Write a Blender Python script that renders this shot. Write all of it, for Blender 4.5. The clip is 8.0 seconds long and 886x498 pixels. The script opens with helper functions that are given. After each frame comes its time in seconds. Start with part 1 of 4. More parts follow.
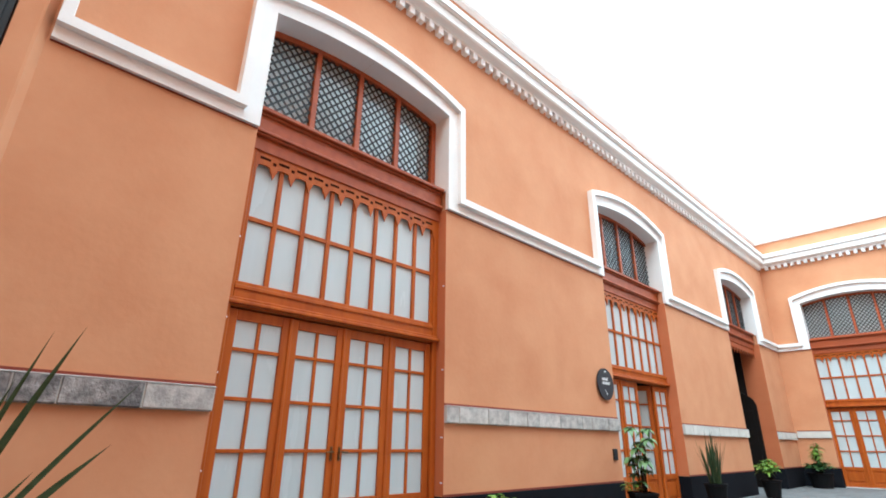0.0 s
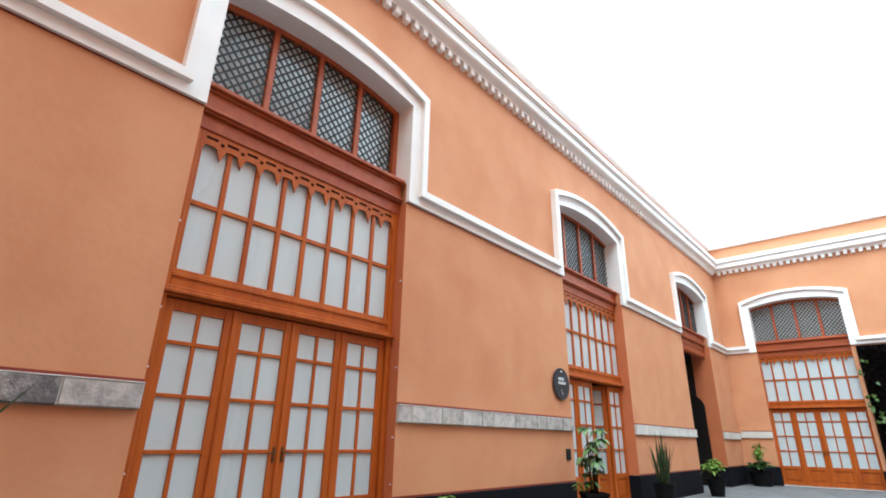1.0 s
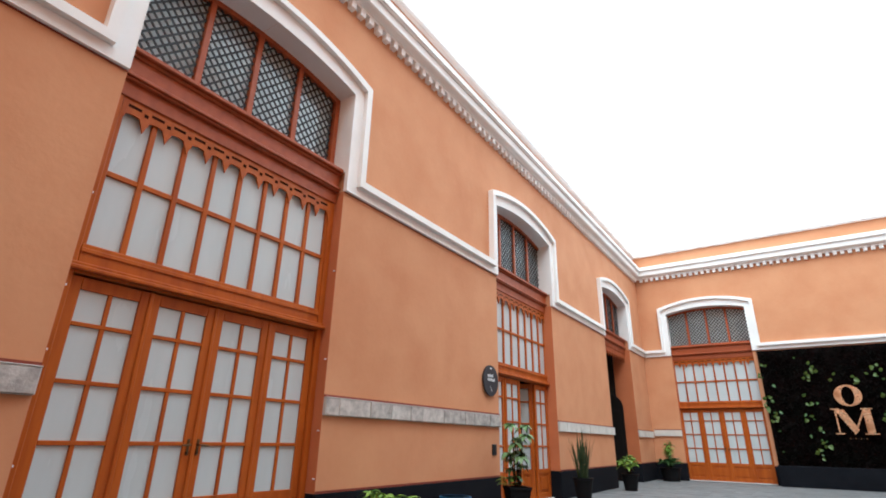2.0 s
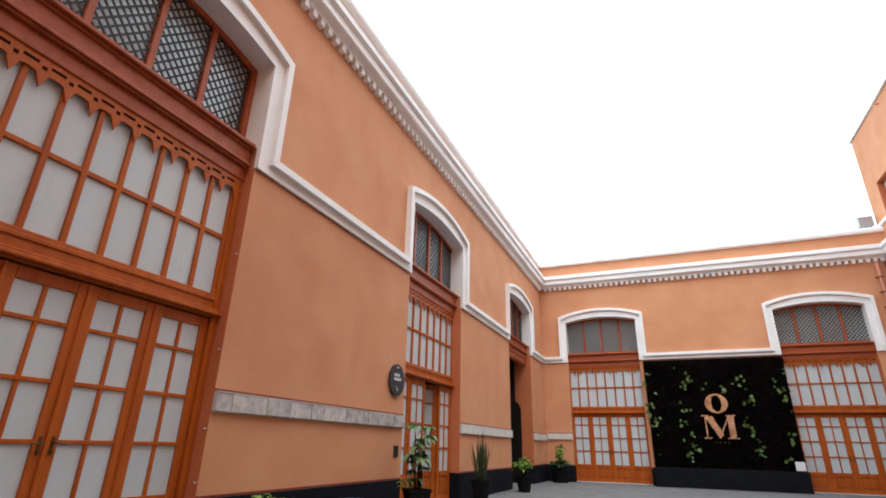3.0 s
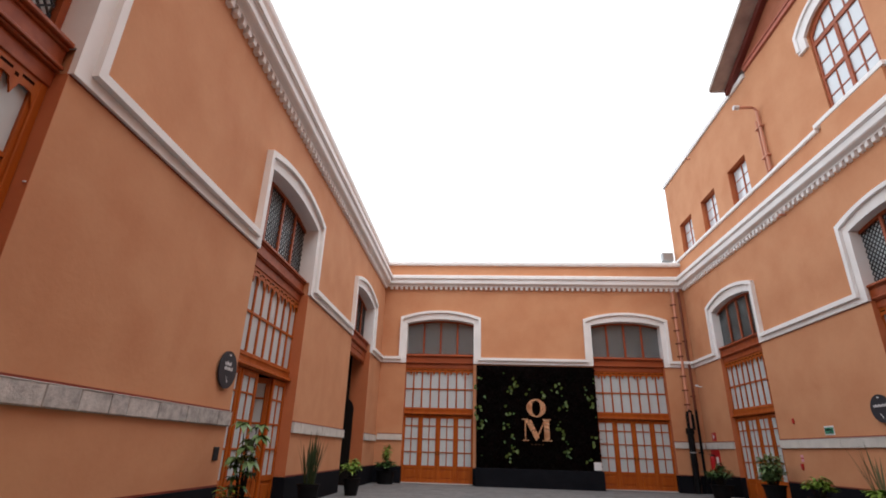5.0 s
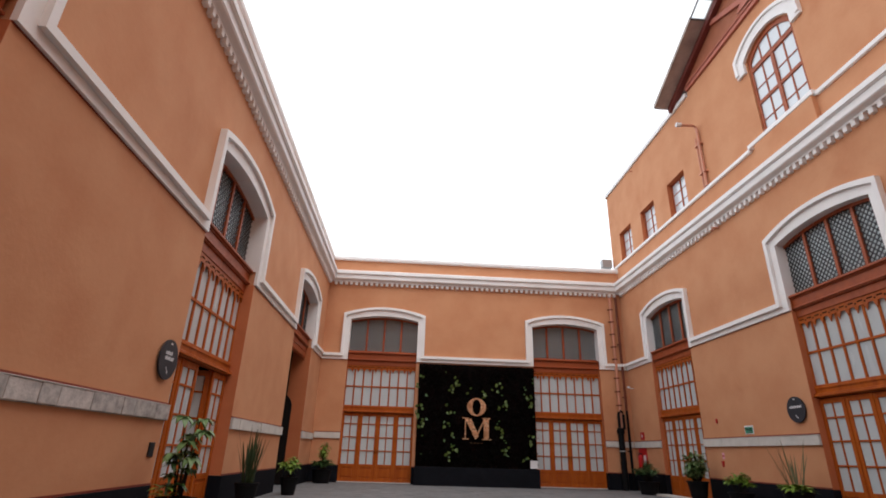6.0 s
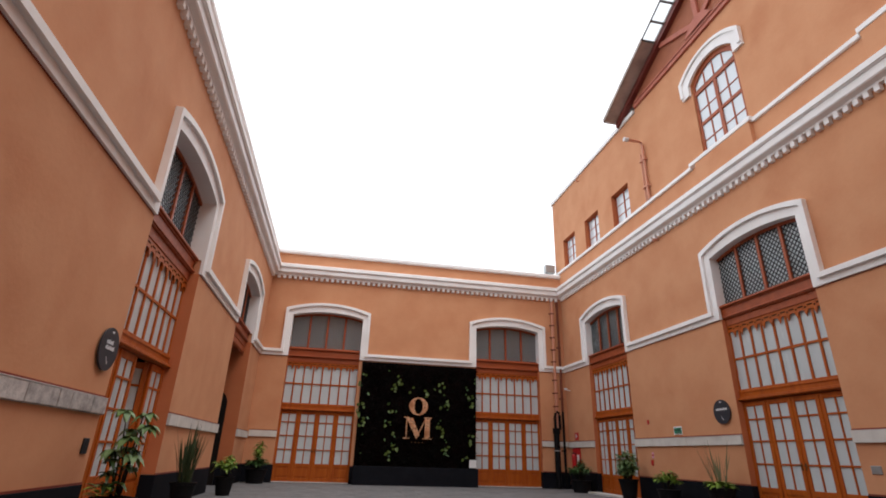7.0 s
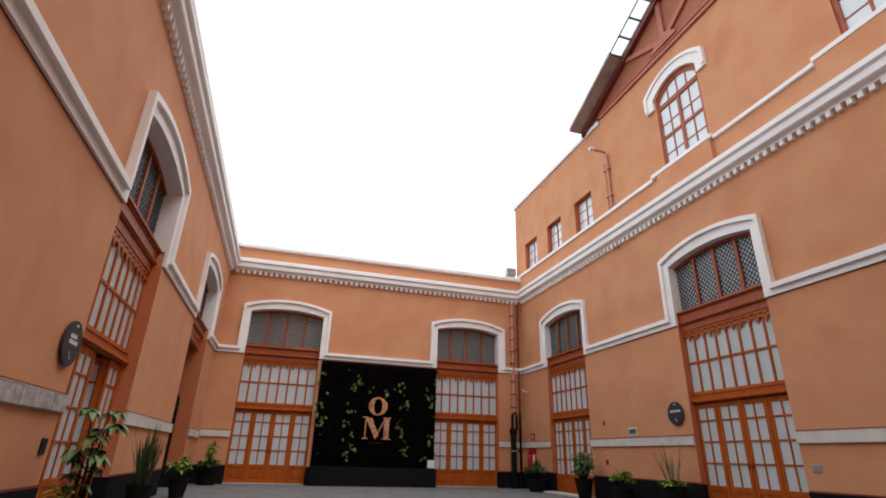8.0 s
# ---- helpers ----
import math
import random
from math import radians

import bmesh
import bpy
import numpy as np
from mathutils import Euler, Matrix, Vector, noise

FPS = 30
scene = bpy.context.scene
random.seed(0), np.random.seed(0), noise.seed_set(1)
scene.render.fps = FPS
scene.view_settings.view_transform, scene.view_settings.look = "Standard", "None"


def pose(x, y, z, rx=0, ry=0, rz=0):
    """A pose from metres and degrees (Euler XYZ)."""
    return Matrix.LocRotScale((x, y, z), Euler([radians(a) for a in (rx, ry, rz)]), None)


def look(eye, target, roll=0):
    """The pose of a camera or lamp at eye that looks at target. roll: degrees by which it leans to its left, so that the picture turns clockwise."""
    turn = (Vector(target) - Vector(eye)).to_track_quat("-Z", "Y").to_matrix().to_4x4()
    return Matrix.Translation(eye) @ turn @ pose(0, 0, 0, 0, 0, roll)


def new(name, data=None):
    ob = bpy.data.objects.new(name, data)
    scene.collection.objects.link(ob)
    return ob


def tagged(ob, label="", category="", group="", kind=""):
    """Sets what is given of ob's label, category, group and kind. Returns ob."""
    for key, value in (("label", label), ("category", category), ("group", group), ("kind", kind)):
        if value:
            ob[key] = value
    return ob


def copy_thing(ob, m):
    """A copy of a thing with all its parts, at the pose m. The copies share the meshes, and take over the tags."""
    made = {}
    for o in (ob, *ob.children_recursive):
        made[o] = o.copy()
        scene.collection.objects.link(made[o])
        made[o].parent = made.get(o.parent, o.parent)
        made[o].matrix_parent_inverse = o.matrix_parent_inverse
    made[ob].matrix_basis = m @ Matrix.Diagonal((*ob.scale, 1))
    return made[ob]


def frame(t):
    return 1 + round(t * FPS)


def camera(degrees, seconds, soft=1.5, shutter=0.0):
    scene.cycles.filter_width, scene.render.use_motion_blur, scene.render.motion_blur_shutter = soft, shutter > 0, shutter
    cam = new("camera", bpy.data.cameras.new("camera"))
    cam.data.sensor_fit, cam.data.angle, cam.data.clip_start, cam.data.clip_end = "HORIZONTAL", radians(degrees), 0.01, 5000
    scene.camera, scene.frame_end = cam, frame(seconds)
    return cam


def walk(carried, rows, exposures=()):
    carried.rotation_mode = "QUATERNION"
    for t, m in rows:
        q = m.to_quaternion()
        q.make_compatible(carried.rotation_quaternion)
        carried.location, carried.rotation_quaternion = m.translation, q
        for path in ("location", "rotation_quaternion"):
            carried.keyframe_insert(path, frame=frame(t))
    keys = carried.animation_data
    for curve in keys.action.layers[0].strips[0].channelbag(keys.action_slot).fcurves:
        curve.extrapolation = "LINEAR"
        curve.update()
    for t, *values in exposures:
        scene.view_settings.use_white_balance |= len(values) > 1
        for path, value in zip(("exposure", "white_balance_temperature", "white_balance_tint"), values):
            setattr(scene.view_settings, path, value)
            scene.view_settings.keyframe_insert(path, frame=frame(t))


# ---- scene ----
cam = camera(82.27, 8.0, soft=1.8)
PATH = [
    (0, (4.654, 0.448, 1.142), (3.309, 1.744, 1.855), 0.76),
    (0.5, (4.605, 0.554, 1.168), (3.306, 1.900, 1.876), 1.03),
    (1, (4.563, 0.641, 1.196), (3.316, 2.039, 1.897), 1.20),
    (2.5, (4.467, 0.756, 1.087), (3.562, 2.389, 1.804), 1.20),
    (3, (4.320, 0.887, 1.087), (3.581, 2.599, 1.812), 1.41),
    (3.5, (4.171, 1.057, 1.107), (3.603, 2.832, 1.836), 1.39),
    (4, (4.029, 1.233, 1.131), (3.619, 3.049, 1.860), 1.65),
    (4.5, (3.881, 1.388, 1.139), (3.615, 3.230, 1.871), 1.73),
    (6, (3.378, 1.627, 1.064), (3.481, 3.481, 1.809), 1.79),
    (6.5, (3.194, 1.666, 1.033), (3.417, 3.506, 1.783), 1.78),
    (7, (2.998, 1.716, 1.016), (3.338, 3.537, 1.769), 1.87),
    (7.5, (2.795, 1.760, 1.011), (3.234, 3.558, 1.768), 1.75),
    (8, (2.584, 1.795, 1.005), (3.100, 3.572, 1.764), 1.76),
]
# stops, and a white balance that starts cool and warms as the picture darkens
EXPOSURES = [(0.0, 1.79, 5150, -9), (1.0, 1.61, 5250, -7), (2.5, 1.15, 5650, 0), (3.5, 0.77, 5950, 6), (4.5, 0.48, 6200, 10), (6.0, 0.34, 6300, 11), (8.0, 0.34, 6300, 11)]
walk(cam, [(t, look(e, g, r)) for t, e, g, r in PATH], EXPOSURES)

# ---- world, sun, exposure ----
world = bpy.data.worlds.new("overcast_sky")
scene.world = world
world.use_nodes = True
wn, wl = world.node_tree.nodes, world.node_tree.links
sky = wn.new("ShaderNodeTexSky")
sky.sky_type, sky.sun_disc = "NISHITA", False
sky.sun_elevation, sky.sun_rotation = radians(61), radians(152)
veil = wn.new("ShaderNodeMix")
veil.data_type = "RGBA"
veil.inputs[0].default_value = 0.93
veil.inputs[7].default_value = (11.2, 11.4, 11.6, 1)
wl.new(sky.outputs[0], veil.inputs[6])
wl.new(veil.outputs[2], wn["Background"].inputs[0])
wn["Background"].inputs[1].default_value = 0.125

sun_data = bpy.data.lights.new("sun", "SUN")
sun_data.energy, sun_data.angle, sun_data.color = 0.9, radians(40), (1.0, 0.96, 0.9)
sun = new("sun", sun_data)
sun.matrix_world = look((11.5, -4.5, 26), (5, 8, 0))


# ---- materials ----
def material(name, color, rough=0.8, metal=0.0, vary=0.12, scale=1.2, grain=40.0, bump=0.15, dark=None, coat=0.0, spec=0.4,
             stretch=(1, 1, 1), per_object=0.0, stain=0.0, bump_dist=0.01):
    m = bpy.data.materials.new(name)
    m.use_nodes = True
    n, l = m.node_tree.nodes, m.node_tree.links
    b = n["Principled BSDF"]
    b.inputs["Roughness"].default_value = rough
    b.inputs["Metallic"].default_value = metal
    b.inputs["Coat Weight"].default_value = coat
    b.inputs["Specular IOR Level"].default_value = spec
    geo = n.new("ShaderNodeNewGeometry")
    mp = n.new("ShaderNodeMapping")
    mp.inputs["Scale"].default_value = stretch
    l.new(geo.outputs["Position"], mp.inputs[0])
    big, fine = n.new("ShaderNodeTexNoise"), n.new("ShaderNodeTexNoise")
    big.inputs["Scale"].default_value, big.inputs["Detail"].default_value = scale, 5
    fine.inputs["Scale"].default_value, fine.inputs["Detail"].default_value = grain, 4
    l.new(mp.outputs[0], big.inputs[0]), l.new(mp.outputs[0], fine.inputs[0])
    dk = dark or tuple(c * 0.6 for c in color)
    mix = n.new("ShaderNodeMix")
    mix.data_type = "RGBA"
    mix.inputs[6].default_value = (*color, 1)
    mix.inputs[7].default_value = (*dk, 1)
    r1 = n.new("ShaderNodeMapRange")
    r1.inputs[1].default_value, r1.inputs[2].default_value = 0.35, 0.75
    r1.inputs[3].default_value, r1.inputs[4].default_value = 0.0, min(1, vary * 2.5)
    l.new(big.outputs[0], r1.inputs[0])
    add = n.new("ShaderNodeMath")
    add.operation = "MULTIPLY_ADD"
    add.inputs[1].default_value = vary
    l.new(fine.outputs[0], add.inputs[0]), l.new(r1.outputs[0], add.inputs[2])
    top = add
    if per_object:
        info = n.new("ShaderNodeObjectInfo")
        more = n.new("ShaderNodeMath")
        more.operation = "MULTIPLY_ADD"
        more.inputs[1].default_value = per_object
        l.new(info.outputs["Random"], more.inputs[0]), l.new(add.outputs[0], more.inputs[2])
        top = more
    if stain:
        st = n.new("ShaderNodeTexNoise")
        st.inputs["Scale"].default_value, st.inputs["Detail"].default_value = 0.55, 8
        st.inputs["Distortion"].default_value = 0.6
        r2 = n.new("ShaderNodeMapRange")
        r2.inputs[1].default_value, r2.inputs[2].default_value, r2.inputs[4].default_value = 0.56, 0.7, stain
        l.new(geo.outputs["Position"], st.inputs[0]), l.new(st.outputs[0], r2.inputs[0])
        more = n.new("ShaderNodeMath")
        l.new(top.outputs[0], more.inputs[0]), l.new(r2.outputs[0], more.inputs[1])
        top = more
    l.new(top.outputs[0], mix.inputs[0])
    l.new(mix.outputs[2], b.inputs["Base Color"])
    rr = n.new("ShaderNodeMapRange")
    rr.inputs[3].default_value, rr.inputs[4].default_value = max(0.02, rough - 0.1), min(1, rough + 0.1)
    l.new(big.outputs[0], rr.inputs[0]), l.new(rr.outputs[0], b.inputs["Roughness"])
    if bump:
        bp = n.new("ShaderNodeBump")
        bp.inputs["Strength"].default_value, bp.inputs["Distance"].default_value = bump, bump_dist
        l.new(fine.outputs[0], bp.inputs["Height"]), l.new(bp.outputs[0], b.inputs["Normal"])
    return m


STUCCO = material("orange_stucco", (0.61, 0.302, 0.158), 0.85, vary=0.14, scale=1.3, grain=14, bump=0.24, dark=(0.43, 0.150, 0.066), stain=0.2, spec=0.25)
WHITE = material("white_paint", (0.88, 0.87, 0.86), 0.7, vary=0.11, scale=1.5, grain=25, bump=0.12, dark=(0.62, 0.59, 0.56), spec=0.3)
RED_LINE = material("red_painted_line", (0.21, 0.034, 0.018), 0.7, grain=60)
PLINTH = material("black_plinth_paint", (0.005, 0.006, 0.009), 0.7, vary=0.2, scale=2.0, dark=(0.017, 0.017, 0.021), stain=0.2, spec=0.06)
WOOD = material("varnished_orange_wood", (0.44, 0.104, 0.010), 0.42, vary=0.24, scale=2.0, grain=22, bump=0.1, dark=(0.25, 0.040, 0.005), coat=0.06, spec=0.25, stretch=(5, 5, 0.5))
BEAM = material("terracotta_painted_wood", (0.38, 0.082, 0.019), 0.5, vary=0.22, scale=2.0, grain=30, bump=0.1, dark=(0.19, 0.034, 0.010), stretch=(0.6, 4, 4))
ROUGH_STONE = material("dark_volcanic_stone", (0.49, 0.45, 0.425), 0.92, vary=0.34, scale=11.0, grain=46, bump=0.9, dark=(0.13, 0.12, 0.12), per_object=0.34, stain=0.3, bump_dist=0.014)
STONE = material("grey_volcanic_stone", (0.66, 0.615, 0.575), 0.9, vary=0.24, scale=12.0, grain=40, bump=0.6, dark=(0.24, 0.225, 0.215), per_object=0.28, stain=0.25, bump_dist=0.012)
SMOOTH_STONE = material("smooth_grey_stone", (0.68, 0.65, 0.60), 0.85, vary=0.2, scale=3.0, grain=40, bump=0.3, dark=(0.43, 0.41, 0.38), per_object=0.2)
REVEAL = material("deep_terracotta_stucco", (0.52, 0.165, 0.066), 0.85, vary=0.17, scale=1.1, grain=14, bump=0.28, dark=(0.38, 0.10, 0.04), stain=0.2, spec=0.25)
MORTAR = material("pale_mortar", (0.55, 0.53, 0.50), 0.9, grain=60)
FROST = material("frosted_glass", (0.56, 0.615, 0.63), 0.25, vary=0.14, scale=1.6, grain=9, bump=0.03, dark=(0.42, 0.47, 0.485), spec=0.5, coat=0.25, stretch=(2.5, 2.5, 0.5), per_object=0.22)
LATTICE_GLASS = material("pale_wired_glass", (0.80, 0.86, 0.87), 0.12, vary=0.2, scale=3.0, grain=9, bump=0.04, dark=(0.58, 0.66, 0.67), spec=0.6, coat=0.3)
IRON = material("dark_iron", (0.02, 0.022, 0.025), 0.5, metal=0.3, grain=60)
FRET = material("fretwork_hole_shade", (0.028, 0.012, 0.007), 1.0, vary=0.2, grain=40, bump=0, spec=0.0)
BRASS = material("old_brass", (0.14, 0.085, 0.04), 0.35, metal=0.9, grain=60)
PAVE = material("grey_paving_stone", (0.190, 0.187, 0.186), 0.7, vary=0.25, scale=3.0, grain=40, bump=0.3, dark=(0.11, 0.11, 0.112), per_object=0.3)
GROUND = material("dark_ground", (0.10, 0.10, 0.10), 0.9, vary=0.2, scale=1.0, grain=30)
# Near-black colour stands in for the shade inside rooms and passage.
DARK_ROOM = material("interior_shade_black", (0.014, 0.009, 0.007), 0.9, grain=20)
ROOFMAT = material("weathered_roof_panel", (0.50, 0.43, 0.39), 0.7, vary=0.25, scale=2, grain=20, dark=(0.2, 0.16, 0.14))


# ---- mesh helpers ----
def box(bm, u0, u1, d0, d1, z0, z1, bevel=0.0):
    geom = bmesh.ops.create_cube(bm, size=1)["verts"]
    for v in geom:
        v.co = Vector((u0 + (v.co.x + .5) * (u1 - u0), d0 + (v.co.y + .5) * (d1 - d0), z0 + (v.co.z + .5) * (z1 - z0)))
    if bevel:
        edges = list({e for v in geom for e in v.link_edges})
        bmesh.ops.bevel(bm, geom=edges, offset=bevel, segments=1, affect="EDGES")


def prism(bm, poly, d0, d1):
    """A flat outline in (u, z), drawn out from depth d0 to d1."""
    a = [bm.verts.new((u, d0, z)) for u, z in poly]
    b = [bm.verts.new((u, d1, z)) for u, z in poly]
    n = len(poly)
    faces = [bm.faces.new(a), bm.faces.new(b[::-1])]
    for i in range(n):
        faces.append(bm.faces.new((a[i], b[i], b[(i + 1) % n], a[(i + 1) % n])))
    bmesh.ops.recalc_face_normals(bm, faces=faces)


def strip(bm, inner, outer, d0, d1):
    """A band between two outlines with as many points, drawn out from d0 to d1."""
    rows = [[bm.verts.new((u, d, z)) for u, z in line] for line in (inner, outer) for d in (d0, d1)]
    i0, i1, o0, o1 = rows
    faces = []
    for k in range(len(inner) - 1):
        for p, q in ((i1, o1), (o0, i0), (o1, o0), (i0, i1)):
            faces.append(bm.faces.new((p[k], p[k + 1], q[k + 1], q[k])))
    for k in (0, -1):
        faces.append(bm.faces.new((i0[k], i1[k], o1[k], o0[k])))
    bmesh.ops.recalc_face_normals(bm, faces=faces)


def tube(bm, points, radius, sides=8):
    """A round bar along a line of points; radius may be a list."""
    rings, n = [], len(points)
    pts = [Vector(p) for p in points]
    for i, p in enumerate(pts):
        way = (pts[min(i + 1, n - 1)] - pts[max(i - 1, 0)]).normalized()
        side = way.orthogonal().normalized() if abs(way.z) < 0.9 else Vector((1, 0, 0))
        side = (side - way * side.dot(way)).normalized()
        up = way.cross(side)
        r = radius[i] if isinstance(radius, (list, tuple)) else radius
        rings.append([bm.verts.new(p + (side * math.cos(a) + up * math.sin(a)) * r) for a in (k * math.tau / sides for k in range(sides))])
    for a, b in zip(rings, rings[1:]):
        for k in range(sides):
            bm.faces.new((a[k], a[(k + 1) % sides], b[(k + 1) % sides], b[k]))
    bm.faces.new(rings[0][::-1]), bm.faces.new(rings[-1])


def mesh_of(name, bm, mat):
    me = bpy.data.meshes.new(name)
    bm.normal_update()
    bm.to_mesh(me)
    bm.free()
    me.materials.append(mat)
    return me


def part(name, bm, mat, parent, label="", at=None):
    ob = new(name, mesh_of(name, bm, mat))
    ob.parent = parent
    if at is not None:
        ob.matrix_basis = at
    return tagged(ob, label)


def thing(name, m, label, category, group="", kind=""):
    ob = new(name)
    ob.matrix_basis = m
    ob.empty_display_size = 0.2
    return tagged(ob, label, category, group, kind)


def solid(name, bm, mat, m, label, category, group="", kind="structure"):
    ob = new(name, mesh_of(name, bm, mat))
    ob.matrix_basis = m
    return tagged(ob, label, category, group, kind)


def arc(h, z, rise, c=0.0, n=18):
    """Points of a segmental arch from c-h to c+h that springs at z."""
    r = (h * h + rise * rise) / (2 * rise)
    half = math.asin(h / r)
    return [(c + r * math.sin(a), z + rise - r + r * math.cos(a)) for a in (-half + 2 * half * k / n for k in range(n + 1))]


# ---- the plan ----
XL, YB, XR, YS = 0.0, 21.15, 11.77, -3.2
THICK = 0.6


def wall_frame(u, d, origin):
    m = Matrix.Identity(4)
    for i, col in enumerate((Vector(u), Vector(d), Vector((0, 0, 1)), Vector(origin))):
        for k in range(3):
            m[k][i] = col[k]
    return m


LEFT = wall_frame((0, -1, 0), (1, 0, 0), (XL, 0, 0))
BACK = wall_frame((-1, 0, 0), (0, -1, 0), (0, YB, 0))
RIGHT = wall_frame((0, 1, 0), (-1, 0, 0), (XR, 0, 0))
SOUTH = wall_frame((1, 0, 0), (0, 1, 0), (0, YS, 0))

HALF, SPRING, RISE = 1.30, 5.775, 0.165
WIDE = 1.40
EDGE, OSPRING, ORISE = 0.28, 6.003, 0.27
BAND0, BAND1 = 4.225, 4.450
LINING = 0.025
LEFT_BAYS = (-3.59, -10.695, -17.68)
BACK_BAYS = (-2.284, -9.386)
RIGHT_BAYS = (10.79, 17.72)
WALL_TOP = 8.19


def wall_outline(u0, u1, bays, top, half):
    pts = [(u0, 0)]
    for c in sorted(bays):
        h = half + LINING
        pts += [(c - half, 0), (c - half, BAND0), (c - h, BAND0)]
        pts += arc(h, SPRING, RISE, c)
        pts += [(c + h, BAND0), (c + half, BAND0), (c + half, 0)]
    return pts + [(u1, 0), (u1, top), (u0, top)]


def build_wall(name, m, u0, u1, bays, top, label, half=HALF):
    bm = bmesh.new()
    prism(bm, wall_outline(u0, u1, bays, top, half), -THICK, 0)
    return solid(name, bm, STUCCO, m, label, "wall")


wall_left = build_wall("wall_west", LEFT, -YB - THICK, -YS, LEFT_BAYS, WALL_TOP, "orange stucco courtyard wall with tall arched doorways", WIDE)
wall_back = build_wall("wall_north", BACK, -XR, 0, BACK_BAYS, WALL_TOP, "orange stucco wall with two arched doorways")
wall_right = build_wall("wall_east", RIGHT, YS, YB + THICK, RIGHT_BAYS, 8.44, "orange stucco wall with arched doorways below")
# Unseen south wall, set near and 17 m high to shade the near end.
bm = bmesh.new()
box(bm, -0.6, XR + 0.6, -0.6, 0, 0, 17.0)
solid("wall_south", bm, STUCCO, SOUTH, "unseen stucco wall closing the courtyard, raised to shade its near end", "wall")

# ---- ground and paving ----
bm = bmesh.new()
box(bm, -600, 600, -600, 600, -0.5, -0.05)
solid("ground", bm, GROUND, Matrix(), "dark ground reaching to the horizon", "ground")
bm = bmesh.new()
box(bm, XL - 0.6, XR + 0.6, YS, YB + 0.6, -0.05, -0.008)
floor = solid("pavement", bm, PAVE, Matrix(), "grey stone paving of the courtyard", "pavement")


# ---- trims that run round the courtyard ----
def sweep(bm, profile, legs=3):
    """A moulding along the west and north walls and, with three legs, the east wall too, mitred in the corners. profile: closed outline of (outward, z)."""
    rings = []
    for d, z in profile:
        ends = ((XR - d, YB - d, z), (XR - d, YS, z)) if legs == 3 else ((XR - .003, YB - d, z),)
        rings.append([bm.verts.new(p) for p in ((XL + d, YS, z), (XL + d, YB - d, z), *ends)])
    faces, n = [], len(profile)
    for i in range(n):
        a, b = rings[i], rings[(i + 1) % n]
        for k in range(legs):
            faces.append(bm.faces.new((a[k], a[k + 1], b[k + 1], b[k])))
    for k in (0, legs):
        faces.append(bm.faces.new([r[k] for r in rings]))
    bmesh.ops.recalc_face_normals(bm, faces=faces)


bm = bmesh.new()
sweep(bm, [(-0.05, 7.27), (0.10, 7.27), (0.10, 7.31), (0.125, 7.325), (0.21, 7.345), (0.235, 7.37), (0.235, 7.525), (0.265, 7.53), (0.275, 7.55),
           (0.30, 7.555), (0.30, 7.675), (0.26, 7.70), (-0.05, 7.73)])
cornice = solid("trim_cornice", bm, WHITE, Matrix(), "white moulded cornice with a row of dentils", "cornice")
bm = bmesh.new()
box(bm, -0.052, 0.052, 0.0, 0.10, -0.06, 0.06, 0.006)
dentil_mesh = mesh_of("dentil", bm, WHITE)


def dentils(m, u0, u1):
    n = int(round((u1 - u0) / 0.20))
    for k in range(n):
        ob = new("dentil", dentil_mesh)
        ob.parent = cornice
        ob.matrix_basis = m @ pose(u0 + (k + .5) * (u1 - u0) / n, 0, 7.212)


dentils(LEFT, -YB + 0.15, -0.45), dentils(BACK, -XR + 0.15, -0.15), dentils(RIGHT, 3.0, YB - 0.15)

bm = bmesh.new()
sweep(bm, [(-0.62, WALL_TOP), (0.09, WALL_TOP), (0.12, WALL_TOP + 0.04), (0.12, WALL_TOP + 0.13), (0.08, WALL_TOP + 0.17), (-0.62, WALL_TOP + 0.17)], 2)
solid("trim_coping", bm, WHITE, Matrix(), "white coping on the courtyard parapet", "coping")


def gaps(u0, u1, bays, half=HALF):
    edges = [u0] + [e for c in sorted(bays) for e in (c - half, c + half)] + [u1]
    return [(edges[i], edges[i + 1]) for i in range(0, len(edges), 2)]


